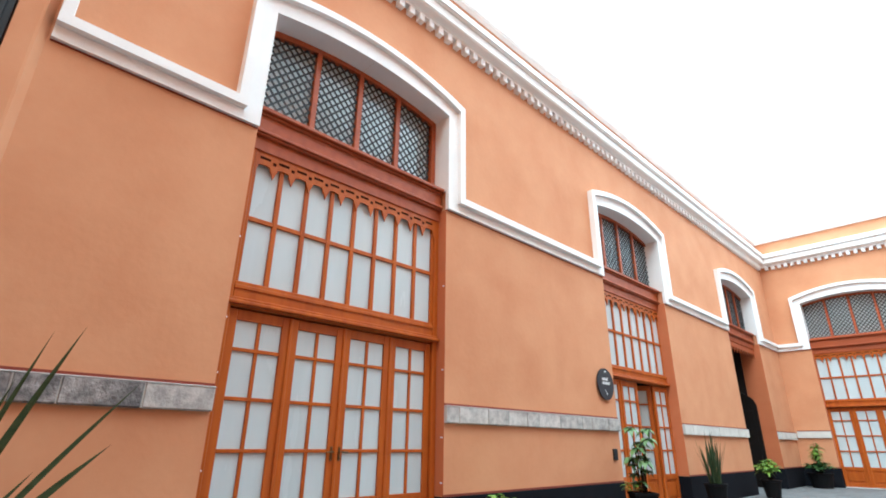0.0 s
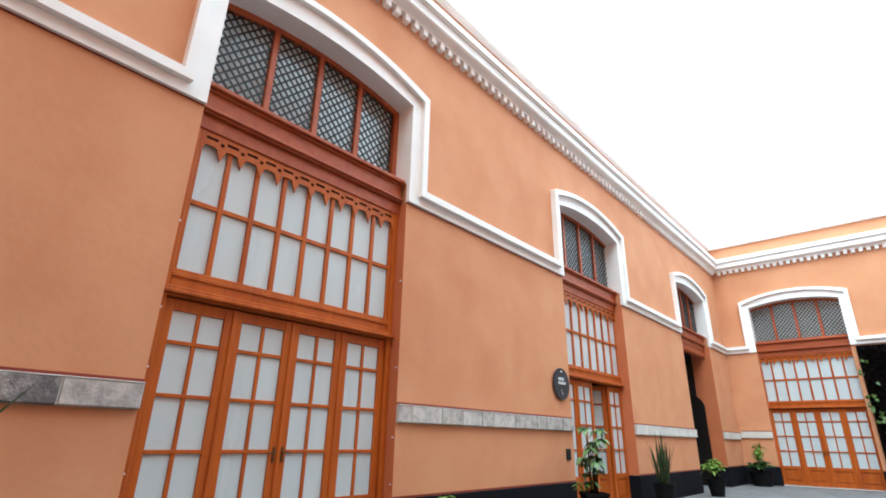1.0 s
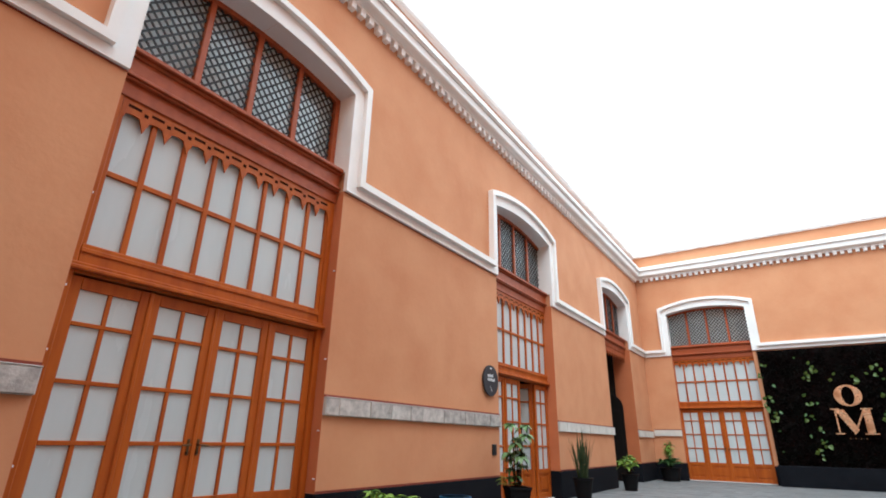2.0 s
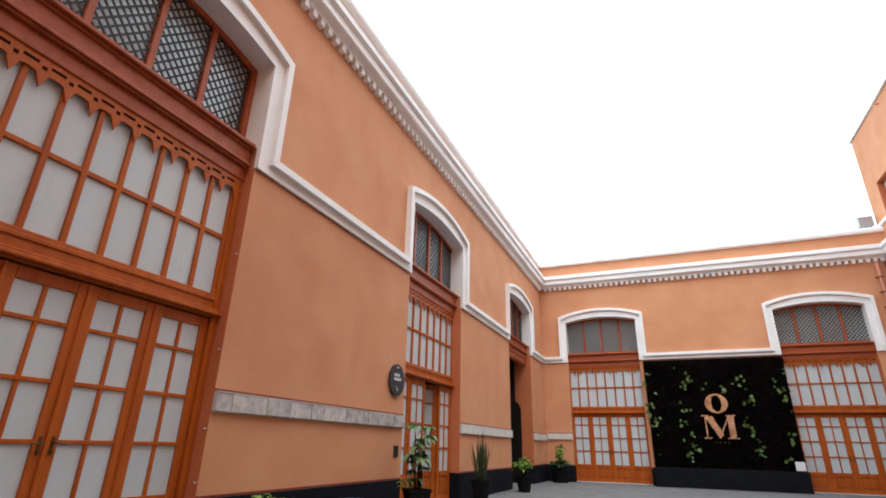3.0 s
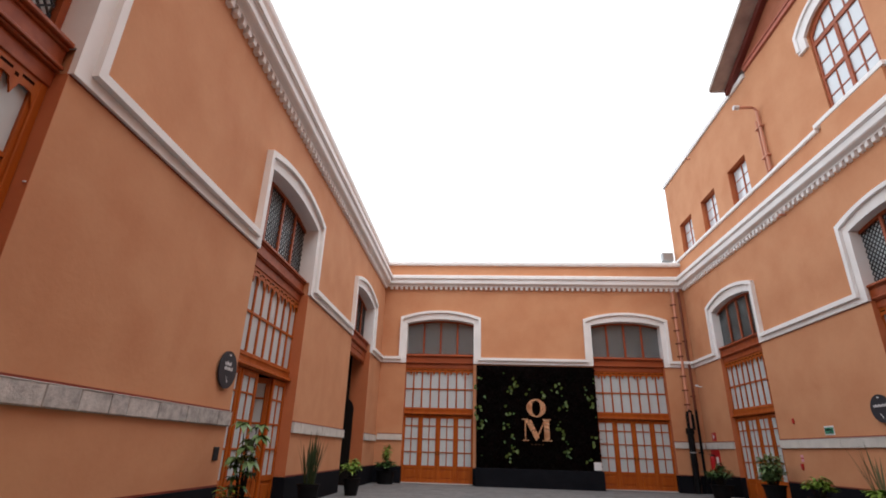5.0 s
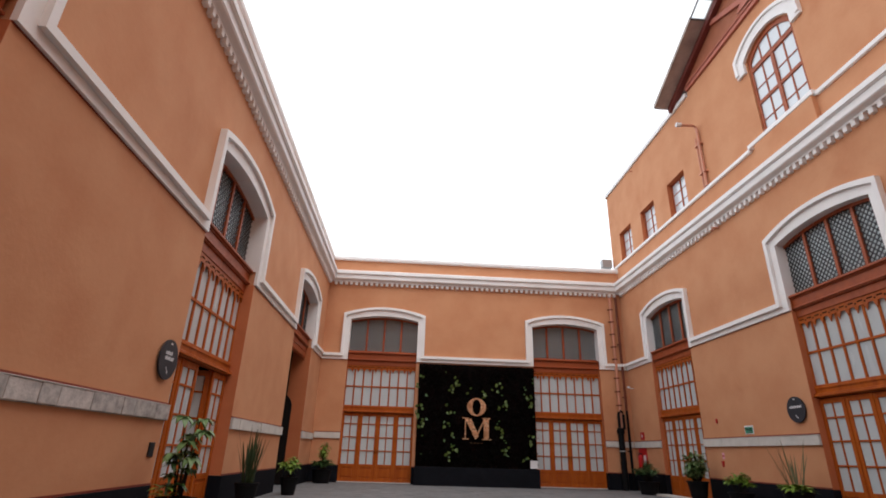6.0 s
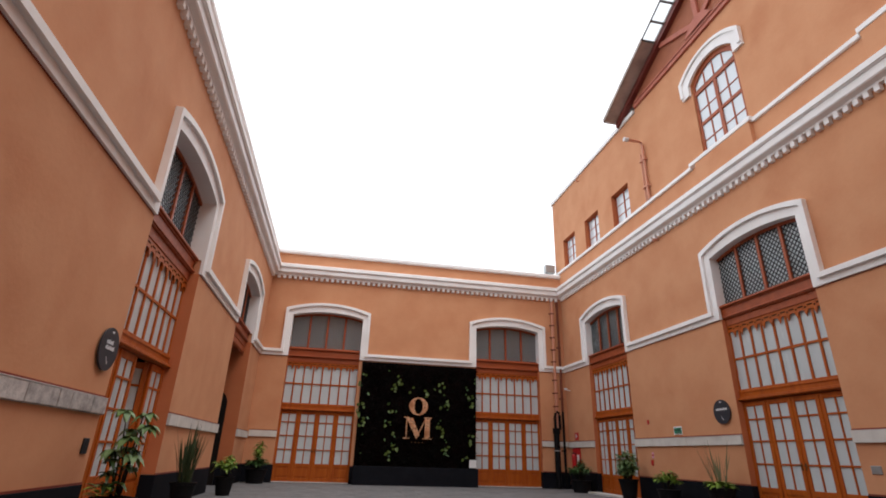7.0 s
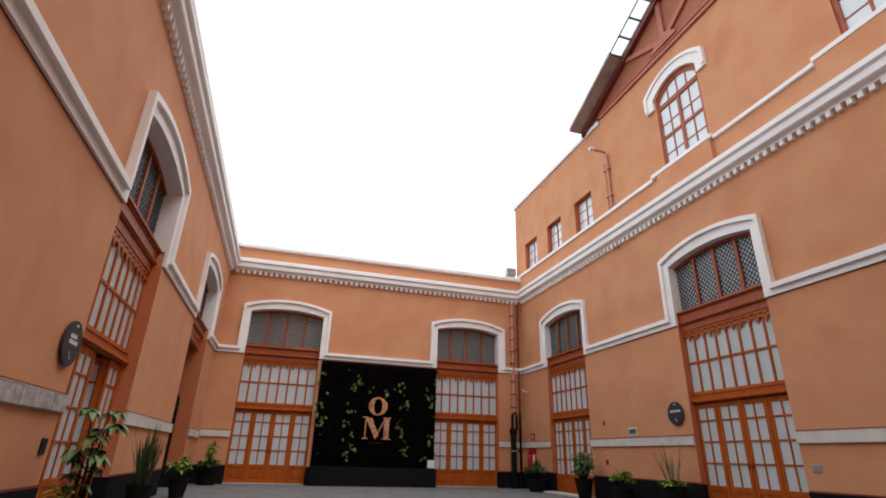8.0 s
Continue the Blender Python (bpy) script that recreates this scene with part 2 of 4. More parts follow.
def white_band(m, u0, u1, bays, name, half=HALF):
    """The belt that climbs round each arch, with a raised outer moulding and a white lining in the arch."""
    low, high, step0 = [(u0, BAND0)], [(u0, BAND1)], [(u0, BAND1 - 0.10)]
    for c in sorted(bays):
        low += [(c - half, BAND0)] + arc(half, SPRING, RISE, c) + [(c + half, BAND0)]
        high += [(c - (half + EDGE), BAND1)] + arc((half + EDGE), OSPRING, ORISE, c) + [(c + (half + EDGE), BAND1)]
        i = 0.10
        step0 += [(c - (half + EDGE) + i, BAND1 - i)] + arc((half + EDGE) - i, OSPRING - i * .9, ORISE, c) + [(c + (half + EDGE) - i, BAND1 - i)]
    low.append((u1, BAND0)), high.append((u1, BAND1)), step0.append((u1, BAND1 - 0.10))
    top = thing(name, m, "white painted belt that frames the arched windows", "trim", kind="structure")
    bm = bmesh.new()
    strip(bm, low, high, -0.02, 0.045)
    part("flat_band", bm, WHITE, top)
    bm = bmesh.new()
    strip(bm, step0, high, 0.045, 0.115)
    part("raised_moulding", bm, WHITE, top)
    for p, q in gaps(u0, u1, bays, half):
        bm = bmesh.new()
        # Red paint under the belt, with the belt's thin shadow drawn into it.
        box(bm, p, q, -0.02, 0.006, BAND0 - 0.018, BAND0 - 0.002)
        part("painted_line", bm, RED_LINE, top)
    for c in sorted(bays):
        bm = bmesh.new()
        a = [(c - half, BAND0 + .3)] + arc(half, SPRING, RISE, c) + [(c + half, BAND0 + .3)]
        h = half + LINING - 0.001
        b = [(c - h, BAND0 + .3)] + arc(h, SPRING, RISE, c) + [(c + h, BAND0 + .3)]
        b = [(p, q + (LINING if 1 < k < len(b) - 2 else 0) * 0.9) for k, (p, q) in enumerate(b)]
        strip(bm, a, b, -0.5, -0.02)
        part("arch_lining", bm, WHITE, top)


white_band(LEFT, -YB + 0.05, -0.39, LEFT_BAYS, "trim_west", WIDE)
white_band(BACK, -XR + 0.05, -0.05, BACK_BAYS, "trim_north")
white_band(RIGHT, 2.0, YB - 0.05, RIGHT_BAYS, "trim_east")


def plinths(m, u0, u1, bays, tag, half=HALF, high=0.55):
    for a, b in gaps(u0, u1, bays, half):
        bm = bmesh.new()
        box(bm, a - 0.01, b + 0.01, -0.59 if tag == "west" else -0.35, 0.012, 0.0, high, 0.006)
        solid("plinth_" + tag, bm, PLINTH, m, "black painted plinth at the foot of the wall", "plinth")
        bm = bmesh.new()
        box(bm, a, b, -0.02, 0.006, high + .003, high + .027)
        solid("trim_line_" + tag, bm, RED_LINE, m, "dark red painted line above the plinth", "trim")


plinths(LEFT, -YB + 0.02, -YS - 0.02, LEFT_BAYS, "west", WIDE)
plinths(BACK, -XR + 0.02, -0.02, BACK_BAYS, "north")
plinths(RIGHT, YS, YB - 0.02, RIGHT_BAYS, "east", high=0.61)



def reveals(m, bays, tag, half, depths):
    """The jambs of the doorways, painted a deeper terracotta than the walls."""
    for c, depth in zip(bays, depths):
        for s in (-1, 1):
            bm = bmesh.new()
            a, b = sorted((c + s * (half - 0.004), c + s * (half + 0.02)))
            box(bm, a, b, -depth, -0.003, 0.56, BAND0 - 0.004)
            solid("trim_reveal_" + tag, bm, REVEAL, m, "deep terracotta painted jamb of a doorway", "jamb")


reveals(LEFT, LEFT_BAYS, "west", WIDE, (0.2, 0.25, 0.59))
reveals(BACK, BACK_BAYS, "north", HALF, (0.24, 0.24))
reveals(RIGHT, RIGHT_BAYS, "east", HALF, (0.24, 0.24))

bm = bmesh.new()
box(bm, -0.5, 0.5, -0.02, 0.05, -0.1, 0.1, 0.012)
stone_mesh = mesh_of("stone", bm, STONE)
rough_mesh = stone_mesh.copy()
rough_mesh.materials[0] = ROUGH_STONE
bm = bmesh.new()
box(bm, -0.5, 0.5, -0.02, 0.05, -0.1, 0.1, 0.006)
smooth_mesh = mesh_of("stone", bm, SMOOTH_STONE)


def stone_band(m, u0, u1, bays, tag, half=HALF, up=0.0):
    for a, b in gaps(u0, u1, bays, half):
        top = thing("trim_stone_" + tag, m, "belt of rough grey volcanic stone blocks under a dark red line", "trim", kind="structure")
        bm = bmesh.new()
        box(bm, a, b, -0.02, 0.040, up + 1.37, up + 1.56)
        part("mortar", bm, MORTAR, top)
        bm = bmesh.new()
        box(bm, a, b, -0.02, 0.054, up + 1.5605, up + 1.5705, 0.004)
        part("mortar_fillet", bm, MORTAR, top, "pale mortar fillet along the top")
        bm = bmesh.new()
        box(bm, a, b, -0.02, 0.012, up + 1.571, up + 1.597)
        part("painted_line", bm, RED_LINE, top)
        u = a
        rng = random.Random(int(a * 100))
        while u < b - 0.02:
            w = min(rng.choice((0.28, 0.42, 0.55, 0.62, 0.7) if tag == "west" else (1.1, 1.5, 1.9)), b - u)
            if b - u - w < 0.15:
                w = b - u
            ob = new("stone", smooth_mesh if tag != "west" or u < -12 else rough_mesh if u > -2.0 else stone_mesh)
            ob.parent = top
            ob.matrix_basis = pose(u + w / 2, rng.uniform(-0.006, 0.006), up + 1.465) @ Matrix.Diagonal((w - 0.010, 1, 1, 1))
            u += w


stone_band(LEFT, -YB + 0.06, -0.2, LEFT_BAYS, "west", WIDE)
stone_band(BACK, -XR + 0.06, BACK_BAYS[1] - HALF, (), "north", up=0.06)
stone_band(BACK, BACK_BAYS[0] + HALF, -0.06, (), "north", up=0.06)
stone_band(RIGHT, 3, YB - 0.06, RIGHT_BAYS, "east", up=0.06)


# ---- doors and arched windows ----
def leaf(parent, u0, w, left_hinge, handle):
    """A glazed door leaf, its origin at the hinge: two columns and four rows of panes over a panel."""
    s = 1 if left_hinge else -1
    at = pose(u0 if left_hinge else u0 + w, -0.03, 0)
    x0, x1 = (0, w) if left_hinge else (-w, 0)
    st, mid = 0.085, 0.034
    rows = [(1.965, 2.225), (1.515, 1.93), (1.065, 1.48), (0.60, 1.03)]
    bm = bmesh.new()
    z0, z1 = 0.03, 2.33
    box(bm, x0 + .003, x0 + st, 0, 0.05, z0, z1, 0.006)
    box(bm, x1 - st, x1 - .003, 0, 0.05, z0, z1, 0.006)
    for a, b in ((2.225, z1), (1.93, 1.965), (1.48, 1.515), (1.03, 1.065), (0.50, 0.60), (z0, 0.14)):
        box(bm, x0 + st, x1 - st, 0.004, 0.046, a, b, 0.004)
    cx = (x0 + x1) / 2
    box(bm, cx - mid / 2, cx + mid / 2, 0.006, 0.044, 0.60, 2.225, 0.004)
    body = part("door_leaf", bm, WOOD, parent, at=at)
    bm = bmesh.new()
    box(bm, x0 + st, x1 - st, 0.012, 0.030, 0.14, 0.50)
    box(bm, x0 + st + .05, x1 - st - .05, 0.030, 0.042, 0.19, 0.45, 0.010)
    part("lower_panel", bm, WOOD, body)
    for a, b in rows:
        for p, q in ((x0 + st, cx - mid / 2), (cx + mid / 2, x1 - st)):
            bm = bmesh.new()
            box(bm, p, q, 0.018, 0.026, a, b)
            part("pane", bm, FROST, body)
    if handle:
        bm = bmesh.new()
        hx = (x1 - 0.045) if left_hinge else (x0 + 0.045)
        box(bm, hx - .013, hx + .013, 0.05, 0.057, 0.95, 1.09, 0.003)
        tube(bm, [(hx, 0.055, 1.04), (hx, 0.10, 1.04), (hx - s * 0.075, 0.10, 1.035)], 0.008)
        tube(bm, [(hx, 0.055, 0.975), (hx, 0.07, 0.975)], 0.010)
        part("handle", bm, BRASS, body, "old brass lever handle")
    return body


def fretwork_outline(u0, u1, n):
    """Lower edge of the carved valance: pointed drops between small cusps."""
    pts, w = [], (u1 - u0) / n
    zt, zb = 4.06, 3.88
    for k in range(n):
        a = u0 + k * w
        pts += [(a, zb - 0.105), (a + w * .09, zb - 0.045), (a + w * .17, zb - .012), (a + w * .20, zb + .02), (a + w * .30, zb + 0.03), (a + w * .5, zb + 0.035),
                (a + w * .70, zb + 0.03), (a + w * .80, zb + .02), (a + w * .83, zb - .012), (a + w * .91, zb - .045)]
    pts.append((u1, zb - 0.105))
    return pts, zt


def make_door():
    door = thing("door_1", Matrix(), "tall varnished wooden door with frosted panes and a carved transom", "door", kind="structure")
    H = HALF - 0.004
    bm = bmesh.new()
    box(bm, -H, -H + 0.075, -0.07, 0.06, 0.0, 4.16, 0.008)
    box(bm, H - 0.075, H, -0.07, 0.06, 0.0, 4.16, 0.008)
    part("door_frame", bm, WOOD, door)
    bm = bmesh.new()
    box(bm, -H, H, -0.14, 0.09, 0.0, 0.03, 0.006)
    part("threshold", bm, MORTAR, door, "pale stone threshold")
    # rail between leaves and transom
    bm = bmesh.new()
    a, b = -H + 0.075, H - 0.075
    box(bm, a, b, -0.06, 0.05, 2.345, 2.60, 0.008)
    box(bm, -H, H, 0.05, 0.115, 2.36, 2.40, 0.010)
    box(bm, -H + .01, H - .01, 0.05, 0.09, 2.40, 2.43, 0.008)
    box(bm, a, b, 0.05, 0.065, 2.52, 2.56, 0.006)
    part("transom_rail", bm, WOOD, door)
    w = (b - a) / 4
    for k in range(4):
        leaf(door, a + k * w, w, k < 2, k in (1, 2))
        if k:
            bm = bmesh.new()
            box(bm, a + k * w - 0.017, a + k * w + 0.017, 0.016, 0.036, 0.04, 2.33, 0.006)
            part("cover_strip", bm, WOOD, door)
    # transom window
    bm = bmesh.new()
    for k in range(9):
        x = a + k * (b - a) / 8
        h = 0.024 if 0 < k < 8 else 0.036
        box(bm, x - h, x + h, -0.02, 0.035, 2.60, 4.06, 0.005)
    box(bm, a, b, -0.015, 0.03, 3.255, 3.305, 0.005)
    part("transom_frame", bm, WOOD, door)
    for k in range(8):
        x0, x1 = a + k * (b - a) / 8 + 0.02, a + (k + 1) * (b - a) / 8 - 0.02
        for p, q in ((2.60, 3.26), (3.30, 4.04)):
            bm = bmesh.new()
            box(bm, x0, x1, -0.004, 0.004, p, q)
            part("pane", bm, FROST, door)
    # carved valance
    bm = bmesh.new()
    low, zt = fretwork_outline(a, b, 12)
    prism(bm, low + [(b, zt), (a, zt)], 0.036, 0.056)
    part("carved_valance", bm, WOOD, door, "carved wooden fretwork valance")
    # Openings are not cut: dark slips on the face give their shade.
    bm = bmesh.new()
    wv = (b - a) / 12
    for k in range(12):
        c = a + (k + .5) * wv
        box(bm, c - wv * .28, c + wv * .28, 0.0565, 0.0575, 3.978, 4.008)
        if k:
            box(bm, c - wv / 2 - .018, c - wv / 2 + .018, 0.0565, 0.0575, 3.945, 3.981)
    part("fretwork_cut", bm, FRET, door, "dark slips laid on as the shaded openings of the fretwork")
    # lintel beam with two ledges
    bm = bmesh.new()
    box(bm, -H, H, -0.1, 0.075, 4.06, 4.22, 0.006)
    box(bm, -H, H, -0.1, 0.12, 4.22, 4.245, 0.008)
    box(bm, -H, H, -0.1, 0.145, 4.245, 4.285, 0.010)
    box(bm, -H, H, -0.1, 0.10, 4.285, 4.47, 0.006)
    box(bm, -H, H, -0.1, 0.125, 4.47, 4.50, 0.006)
    box(bm, -H, H, -0.1, 0.17, 4.50, 4.555, 0.012)
    part("lintel", bm, BEAM, door, "terracotta painted moulded lintel beam")
    return door


def clip_bar(bm, x0, x1, z0, zfun, c, s, d, t):
    """A lattice bar along z = s * x + c, kept inside the panel."""
    pts = []
    n = 40
    for k in range(n + 1):
        x = x0 + (x1 - x0) * k / n
        z = s * x + c
        if z0 <= z <= zfun(x):
            pts.append((x, z))
    if len(pts) < 2:
        return
    (xa, za), (xb, zb) = pts[0], pts[-1]
    way = Vector((xb - xa, 0, zb - za)).normalized()
    nrm = Vector((-way.z, 0, way.x)) * t
    prism(bm, [(xa + nrm.x, za + nrm.z), (xb + nrm.x, zb + nrm.z), (xb - nrm.x, zb - nrm.z), (xa - nrm.x, za - nrm.z)], d, d + 1.2 * t)


def make_window():
    win = thing("window_1", Matrix(), "arched window with diagonal iron lattice in terracotta frame", "window", kind="structure")
    H = HALF - 0.004
    zb, fr = 4.555, 0.07
    r = (HALF ** 2 + RISE ** 2) / (2 * RISE)

    def top(x, inset=0.0):
        return SPRING + RISE - r + math.sqrt(max(0, r * r - x * x)) - inset
    bm = bmesh.new()
    inner = [(-H + fr, zb)] + [(x * (H - fr) / H, z - fr) for x, z in arc(H, SPRING, RISE)] + [(H - fr, zb)]
    outer = [(-H, zb)] + arc(H, SPRING, RISE) + [(H, zb)]
    strip(bm, inner, [(u, z - .004) for u, z in outer], -0.05, 0.03)
    box(bm, -H, H, -0.05, 0.035, zb, zb + 0.06, 0.006)
    part("window_frame", bm, BEAM, win)
    w = 2 * (H - fr) / 4
    for k in range(1, 4):
        x = -H + fr + k * w
        bm = bmesh.new()
        box(bm, x - 0.035, x + 0.035, -0.045, 0.028, zb + .05, top(x, fr) + .01, 0.008)
        part("mullion", bm, BEAM, win)
    for k in range(4):
        x0, x1 = -H + fr + k * w + 0.03, -H + fr + (k + 1) * w - 0.03
        bm = bmesh.new()
        n = 6
        xs = [x0 + (x1 - x0) * i / n for i in range(n + 1)]
        prism(bm, [(x0, zb + .05)] + [(x1, zb + .05)] + [(x, top(x, fr - .02)) for x in xs[::-1]], -0.050, -0.044)
        part("pane", bm, LATTICE_GLASS, win)
        bm = bmesh.new()
        base = zb + .05
        for s in (1.15, -1.15):
            for i in range(-8, 22):
                cc = base + i * 0.124 + (0.0 if s > 0 else 0.02)
                clip_bar(bm, x0, x1, base, lambda x: top(x, fr - .01), cc - s * (x0 + x1) / 2, s, -0.014, 0.0105)
        part("iron_lattice", bm, IRON, win)
    return win


door_proto, window_proto = make_door(), make_window()
bays = [(LEFT, u, 0.20 if i == 0 else 0.25) for i, u in enumerate(LEFT_BAYS)] + [(BACK, u, 0.24) for u in BACK_BAYS] + [(RIGHT, u, 0.17) for u in RIGHT_BAYS]
doors, windows = [], []
for i, (m, u, depth) in enumerate(bays):
    # the west doorways are a hand wider than the others
    fitted = Matrix.Diagonal((WIDE / HALF if m is LEFT else 1.0, 1, 1, 1))
    md, mw = m @ pose(u, -depth, 0) @ fitted, m @ pose(u, -0.19 if m is RIGHT else -0.28, 0) @ fitted
    if i == 0:
        door_proto.matrix_basis, window_proto.matrix_basis = md, mw
        doors.append(door_proto), windows.append(window_proto)
        continue
    windows.append(copy_thing(window_proto, mw))
    if i != 2:
        doors.append(copy_thing(door_proto, md))
for k, ob in enumerate(doors):
    ob.name = "door_%d" % (k + 1)
for k, ob in enumerate(windows):
    ob.name = "window_%d" % (k + 1)
rng = random.Random(5)
# one leaf of the second door stands open inwards
for ob in doors[1].children:
    if ob.name.startswith("door_leaf"):
        x = ob.matrix_basis.translation.x
        if -1.0 < x < 0:
            ob.matrix_basis = ob.matrix_basis @ pose(0, 0, 0, 0, 0, -64)
for ob in list(doors[1].children):
    if ob.name.startswith("cover_strip") and ob.data.vertices[0].co.x < 0.3:
        bpy.data.objects.remove(ob)
tagged(doors[1], "tall varnished wooden door with one leaf ajar")

# ---- added rooms behind the walls, their darkness put into the colour ----
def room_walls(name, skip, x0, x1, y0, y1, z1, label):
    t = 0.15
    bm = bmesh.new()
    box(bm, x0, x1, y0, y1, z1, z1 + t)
    solid("ceiling_" + name, bm, DARK_ROOM, Matrix(), "added ceiling coloured near-black for the shade of the " + label, "ceiling")
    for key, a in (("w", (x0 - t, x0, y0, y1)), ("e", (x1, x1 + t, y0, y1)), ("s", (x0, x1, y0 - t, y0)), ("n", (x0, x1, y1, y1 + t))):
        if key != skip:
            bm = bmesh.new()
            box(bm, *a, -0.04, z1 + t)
            solid("wall_%s_%s" % (name, key), bm, DARK_ROOM, Matrix(), "added wall coloured near-black for the shade of the " + label, "wall")


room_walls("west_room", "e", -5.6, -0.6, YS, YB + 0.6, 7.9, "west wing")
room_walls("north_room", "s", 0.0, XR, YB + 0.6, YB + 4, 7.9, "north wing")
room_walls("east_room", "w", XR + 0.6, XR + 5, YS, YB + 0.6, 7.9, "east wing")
bm = bmesh.new()
box(bm, -5.6, 0, YS, YB + .6, -0.045, -0.004)
solid("floor_west_room", bm, PAVE, Matrix(), "dim stone floor of the west wing", "floor")

# lintel over the open passage, and its side wall with an arch
bm = bmesh.new()
H = WIDE - 0.004
for a in ((-0.34, 0.075, 4.06, 4.22), (-0.1, 0.12, 4.22, 4.245), (-0.1, 0.145, 4.245, 4.285), (-0.1, 0.10, 4.285, 4.47), (-0.1, 0.125, 4.47, 4.50), (-0.1, 0.17, 4.50, 4.555)):
    box(bm, -H, H, *a, 0.006)
solid("trim_passage_lintel", bm, BEAM, LEFT @ pose(LEFT_BAYS[2], -0.24, 0), "terracotta painted beam over an open passage", "lintel")
bm = bmesh.new()
low, zt = fretwork_outline(-H, H, 12)
prism(bm, low + [(H, zt), (-H, zt)], 0.036, 0.056)
solid("trim_passage_valance", bm, BEAM, LEFT @ pose(LEFT_BAYS[2], -0.24, 0), "carved terracotta valance hanging over the passage", "valance")
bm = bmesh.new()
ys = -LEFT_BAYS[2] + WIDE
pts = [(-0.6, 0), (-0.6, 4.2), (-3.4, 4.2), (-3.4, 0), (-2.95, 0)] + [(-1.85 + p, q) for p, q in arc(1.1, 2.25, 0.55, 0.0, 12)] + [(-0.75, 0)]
# The passage's shade is put into this wall's near-black colour.
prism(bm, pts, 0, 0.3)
solid("wall_passage", bm, DARK_ROOM, pose(0, ys + 0.02, 0), "side wall of the passage with an arch, coloured near-black for its shade", "wall")

DARK_WOOD = material("dark_stained_wood", (0.009, 0.006, 0.005), 0.6, vary=0.3, scale=3, grain=25, stretch=(4, 4, .5), spec=0.2)
gate = thing("passage_gate", pose(0, -LEFT_BAYS[2] + WIDE - 0.005, 0), "dark wooden gate leaf folded open against the passage wall", "gate")
bm = bmesh.new()
prism(bm, [(-.40, 0.01), (-1.75, 0.01), (-1.75, 2.95), (-1.2, 2.92), (-.8, 2.78), (-.55, 2.62), (-.46, 2.52), (-.40, 2.36)], -.07, -.01)
part("leaf", bm, DARK_WOOD, gate)
for k in range(3):
    bm = bmesh.new()
    box(bm, -1.7 + k * .43, -1.36 + k * .43, -.085, -.07, .2, 2.2, .008)
    part("panel", bm, DARK_WOOD, gate)

# ---- pier, and a black slab for the shadowed opening beside the first bay ----
bm = bmesh.new()
prism(bm, [(-0.38, -0.01), (-0.31, 0.075), (-0.29, 0.08), (-0.14, 0.08), (-0.14, -0.01)], 0, 7.15)
for v in bm.verts:
    v.co = Vector((v.co.x, v.co.z, v.co.y))
bmesh.ops.recalc_face_normals(bm, faces=bm.faces[:])
solid("pier", bm, STUCCO, LEFT, "orange stucco pier with a rounded edge", "pier")
# The slab is added; its black stands for the opening's shade.
bm = bmesh.new()
box(bm, -0.13, 1.59, -0.01, 0.045, 0, 6.5, 0.01)
for k in range(5):
    box(bm, -0.08 + k * .33, 0.21 + k * .33, 0.045, 0.06, 0.2, 6.3, 0.008)
solid("door_6", bm, IRON, LEFT, "tall black panelled slab standing for a shadowed opening beside the pier", "door")
bm = bmesh.new()
box(bm, -0.49, -0.39, -0.01, 0.112, BAND1 - 0.09, 7.05, 0.006)
solid("trim_upright", bm, WHITE, LEFT, "white upright moulding at the end of the belt", "trim")

# ---- upper storey of the east wing ----
UP0 = 8.445
TOP_C, TOP_G = 11.88, 12.02
small = (15.81, 17.93, 19.95)
gable_w = ((5.65, 1.07), (10.85, 0.80))
pts = [(YS, UP0)]
for c, h in gable_w:
    pts += [(c - h, UP0)] + arc(h, 10.80, .36, c, 12) + [(c + h, UP0)]
for c in small:
    pts += [(c - .56, UP0), (c - .56, 9.74), (c + .56, 9.74), (c + .56, UP0)]
pts += [(21.45, UP0), (21.45, TOP_C), (14.35, TOP_C), (14.35, TOP_G), (YS, TOP_G)]
bm = bmesh.new()
prism(bm, pts, -0.45, 0)
solid("wall_east_upper", bm, STUCCO, RIGHT, "orange stucco upper storey with small windows", "wall")
bm = bmesh.new()
box(bm, 14.4, 21.52, -0.5, 0.06, TOP_C, TOP_C + .16, 0.012)
solid("trim_upper_coping", bm, WHITE, RIGHT, "white coping on the upper storey", "coping")
bm = bmesh.new()
box(bm, 0, 6, -0.45, 0, UP0, TOP_C, 0)
solid("wall_upper_end", bm, STUCCO, wall_frame((1, 0, 0), (0, -1, 0), (XR + .45, 21.0, 0)) @ pose(0, 0, 0), "orange stucco end wall of the upper storey", "wall")
for a, b, d in ((14.15, 21.45, 0.065), (12.14, 14.15, 0.07), (9.93, 12.14, 0.125), (7.29, 9.93, 0.065), (4.0, 7.29, 0.13), (0, 4.0, 0.065)):
    bm = bmesh.new()
    box(bm, a, b, -0.02, d, *((8.43, 8.545) if d > .1 else (8.385, 8.49)), 0.010)
    solid("trim_sill", bm, WHITE, RIGHT, "white stepped sill course under the upper windows", "sill")
for a, b in ((9.99, 11.92), (4.06, 7.25)):
    bm = bmesh.new()
    box(bm, a, b, -0.02, 0.11, 7.70, 8.428, 0.006)
    solid("trim_apron", bm, STUCCO, RIGHT, "raised orange stucco apron below a gable window", "apron")
    # narrow dark red strip across the foot of the apron
    bm = bmesh.new()
    box(bm, a - .004, b + .004, -0.02, 0.116, 7.735, 7.765)
    solid("trim_apron_line", bm, RED_LINE, RIGHT, "dark red line along the foot of an apron", "trim")

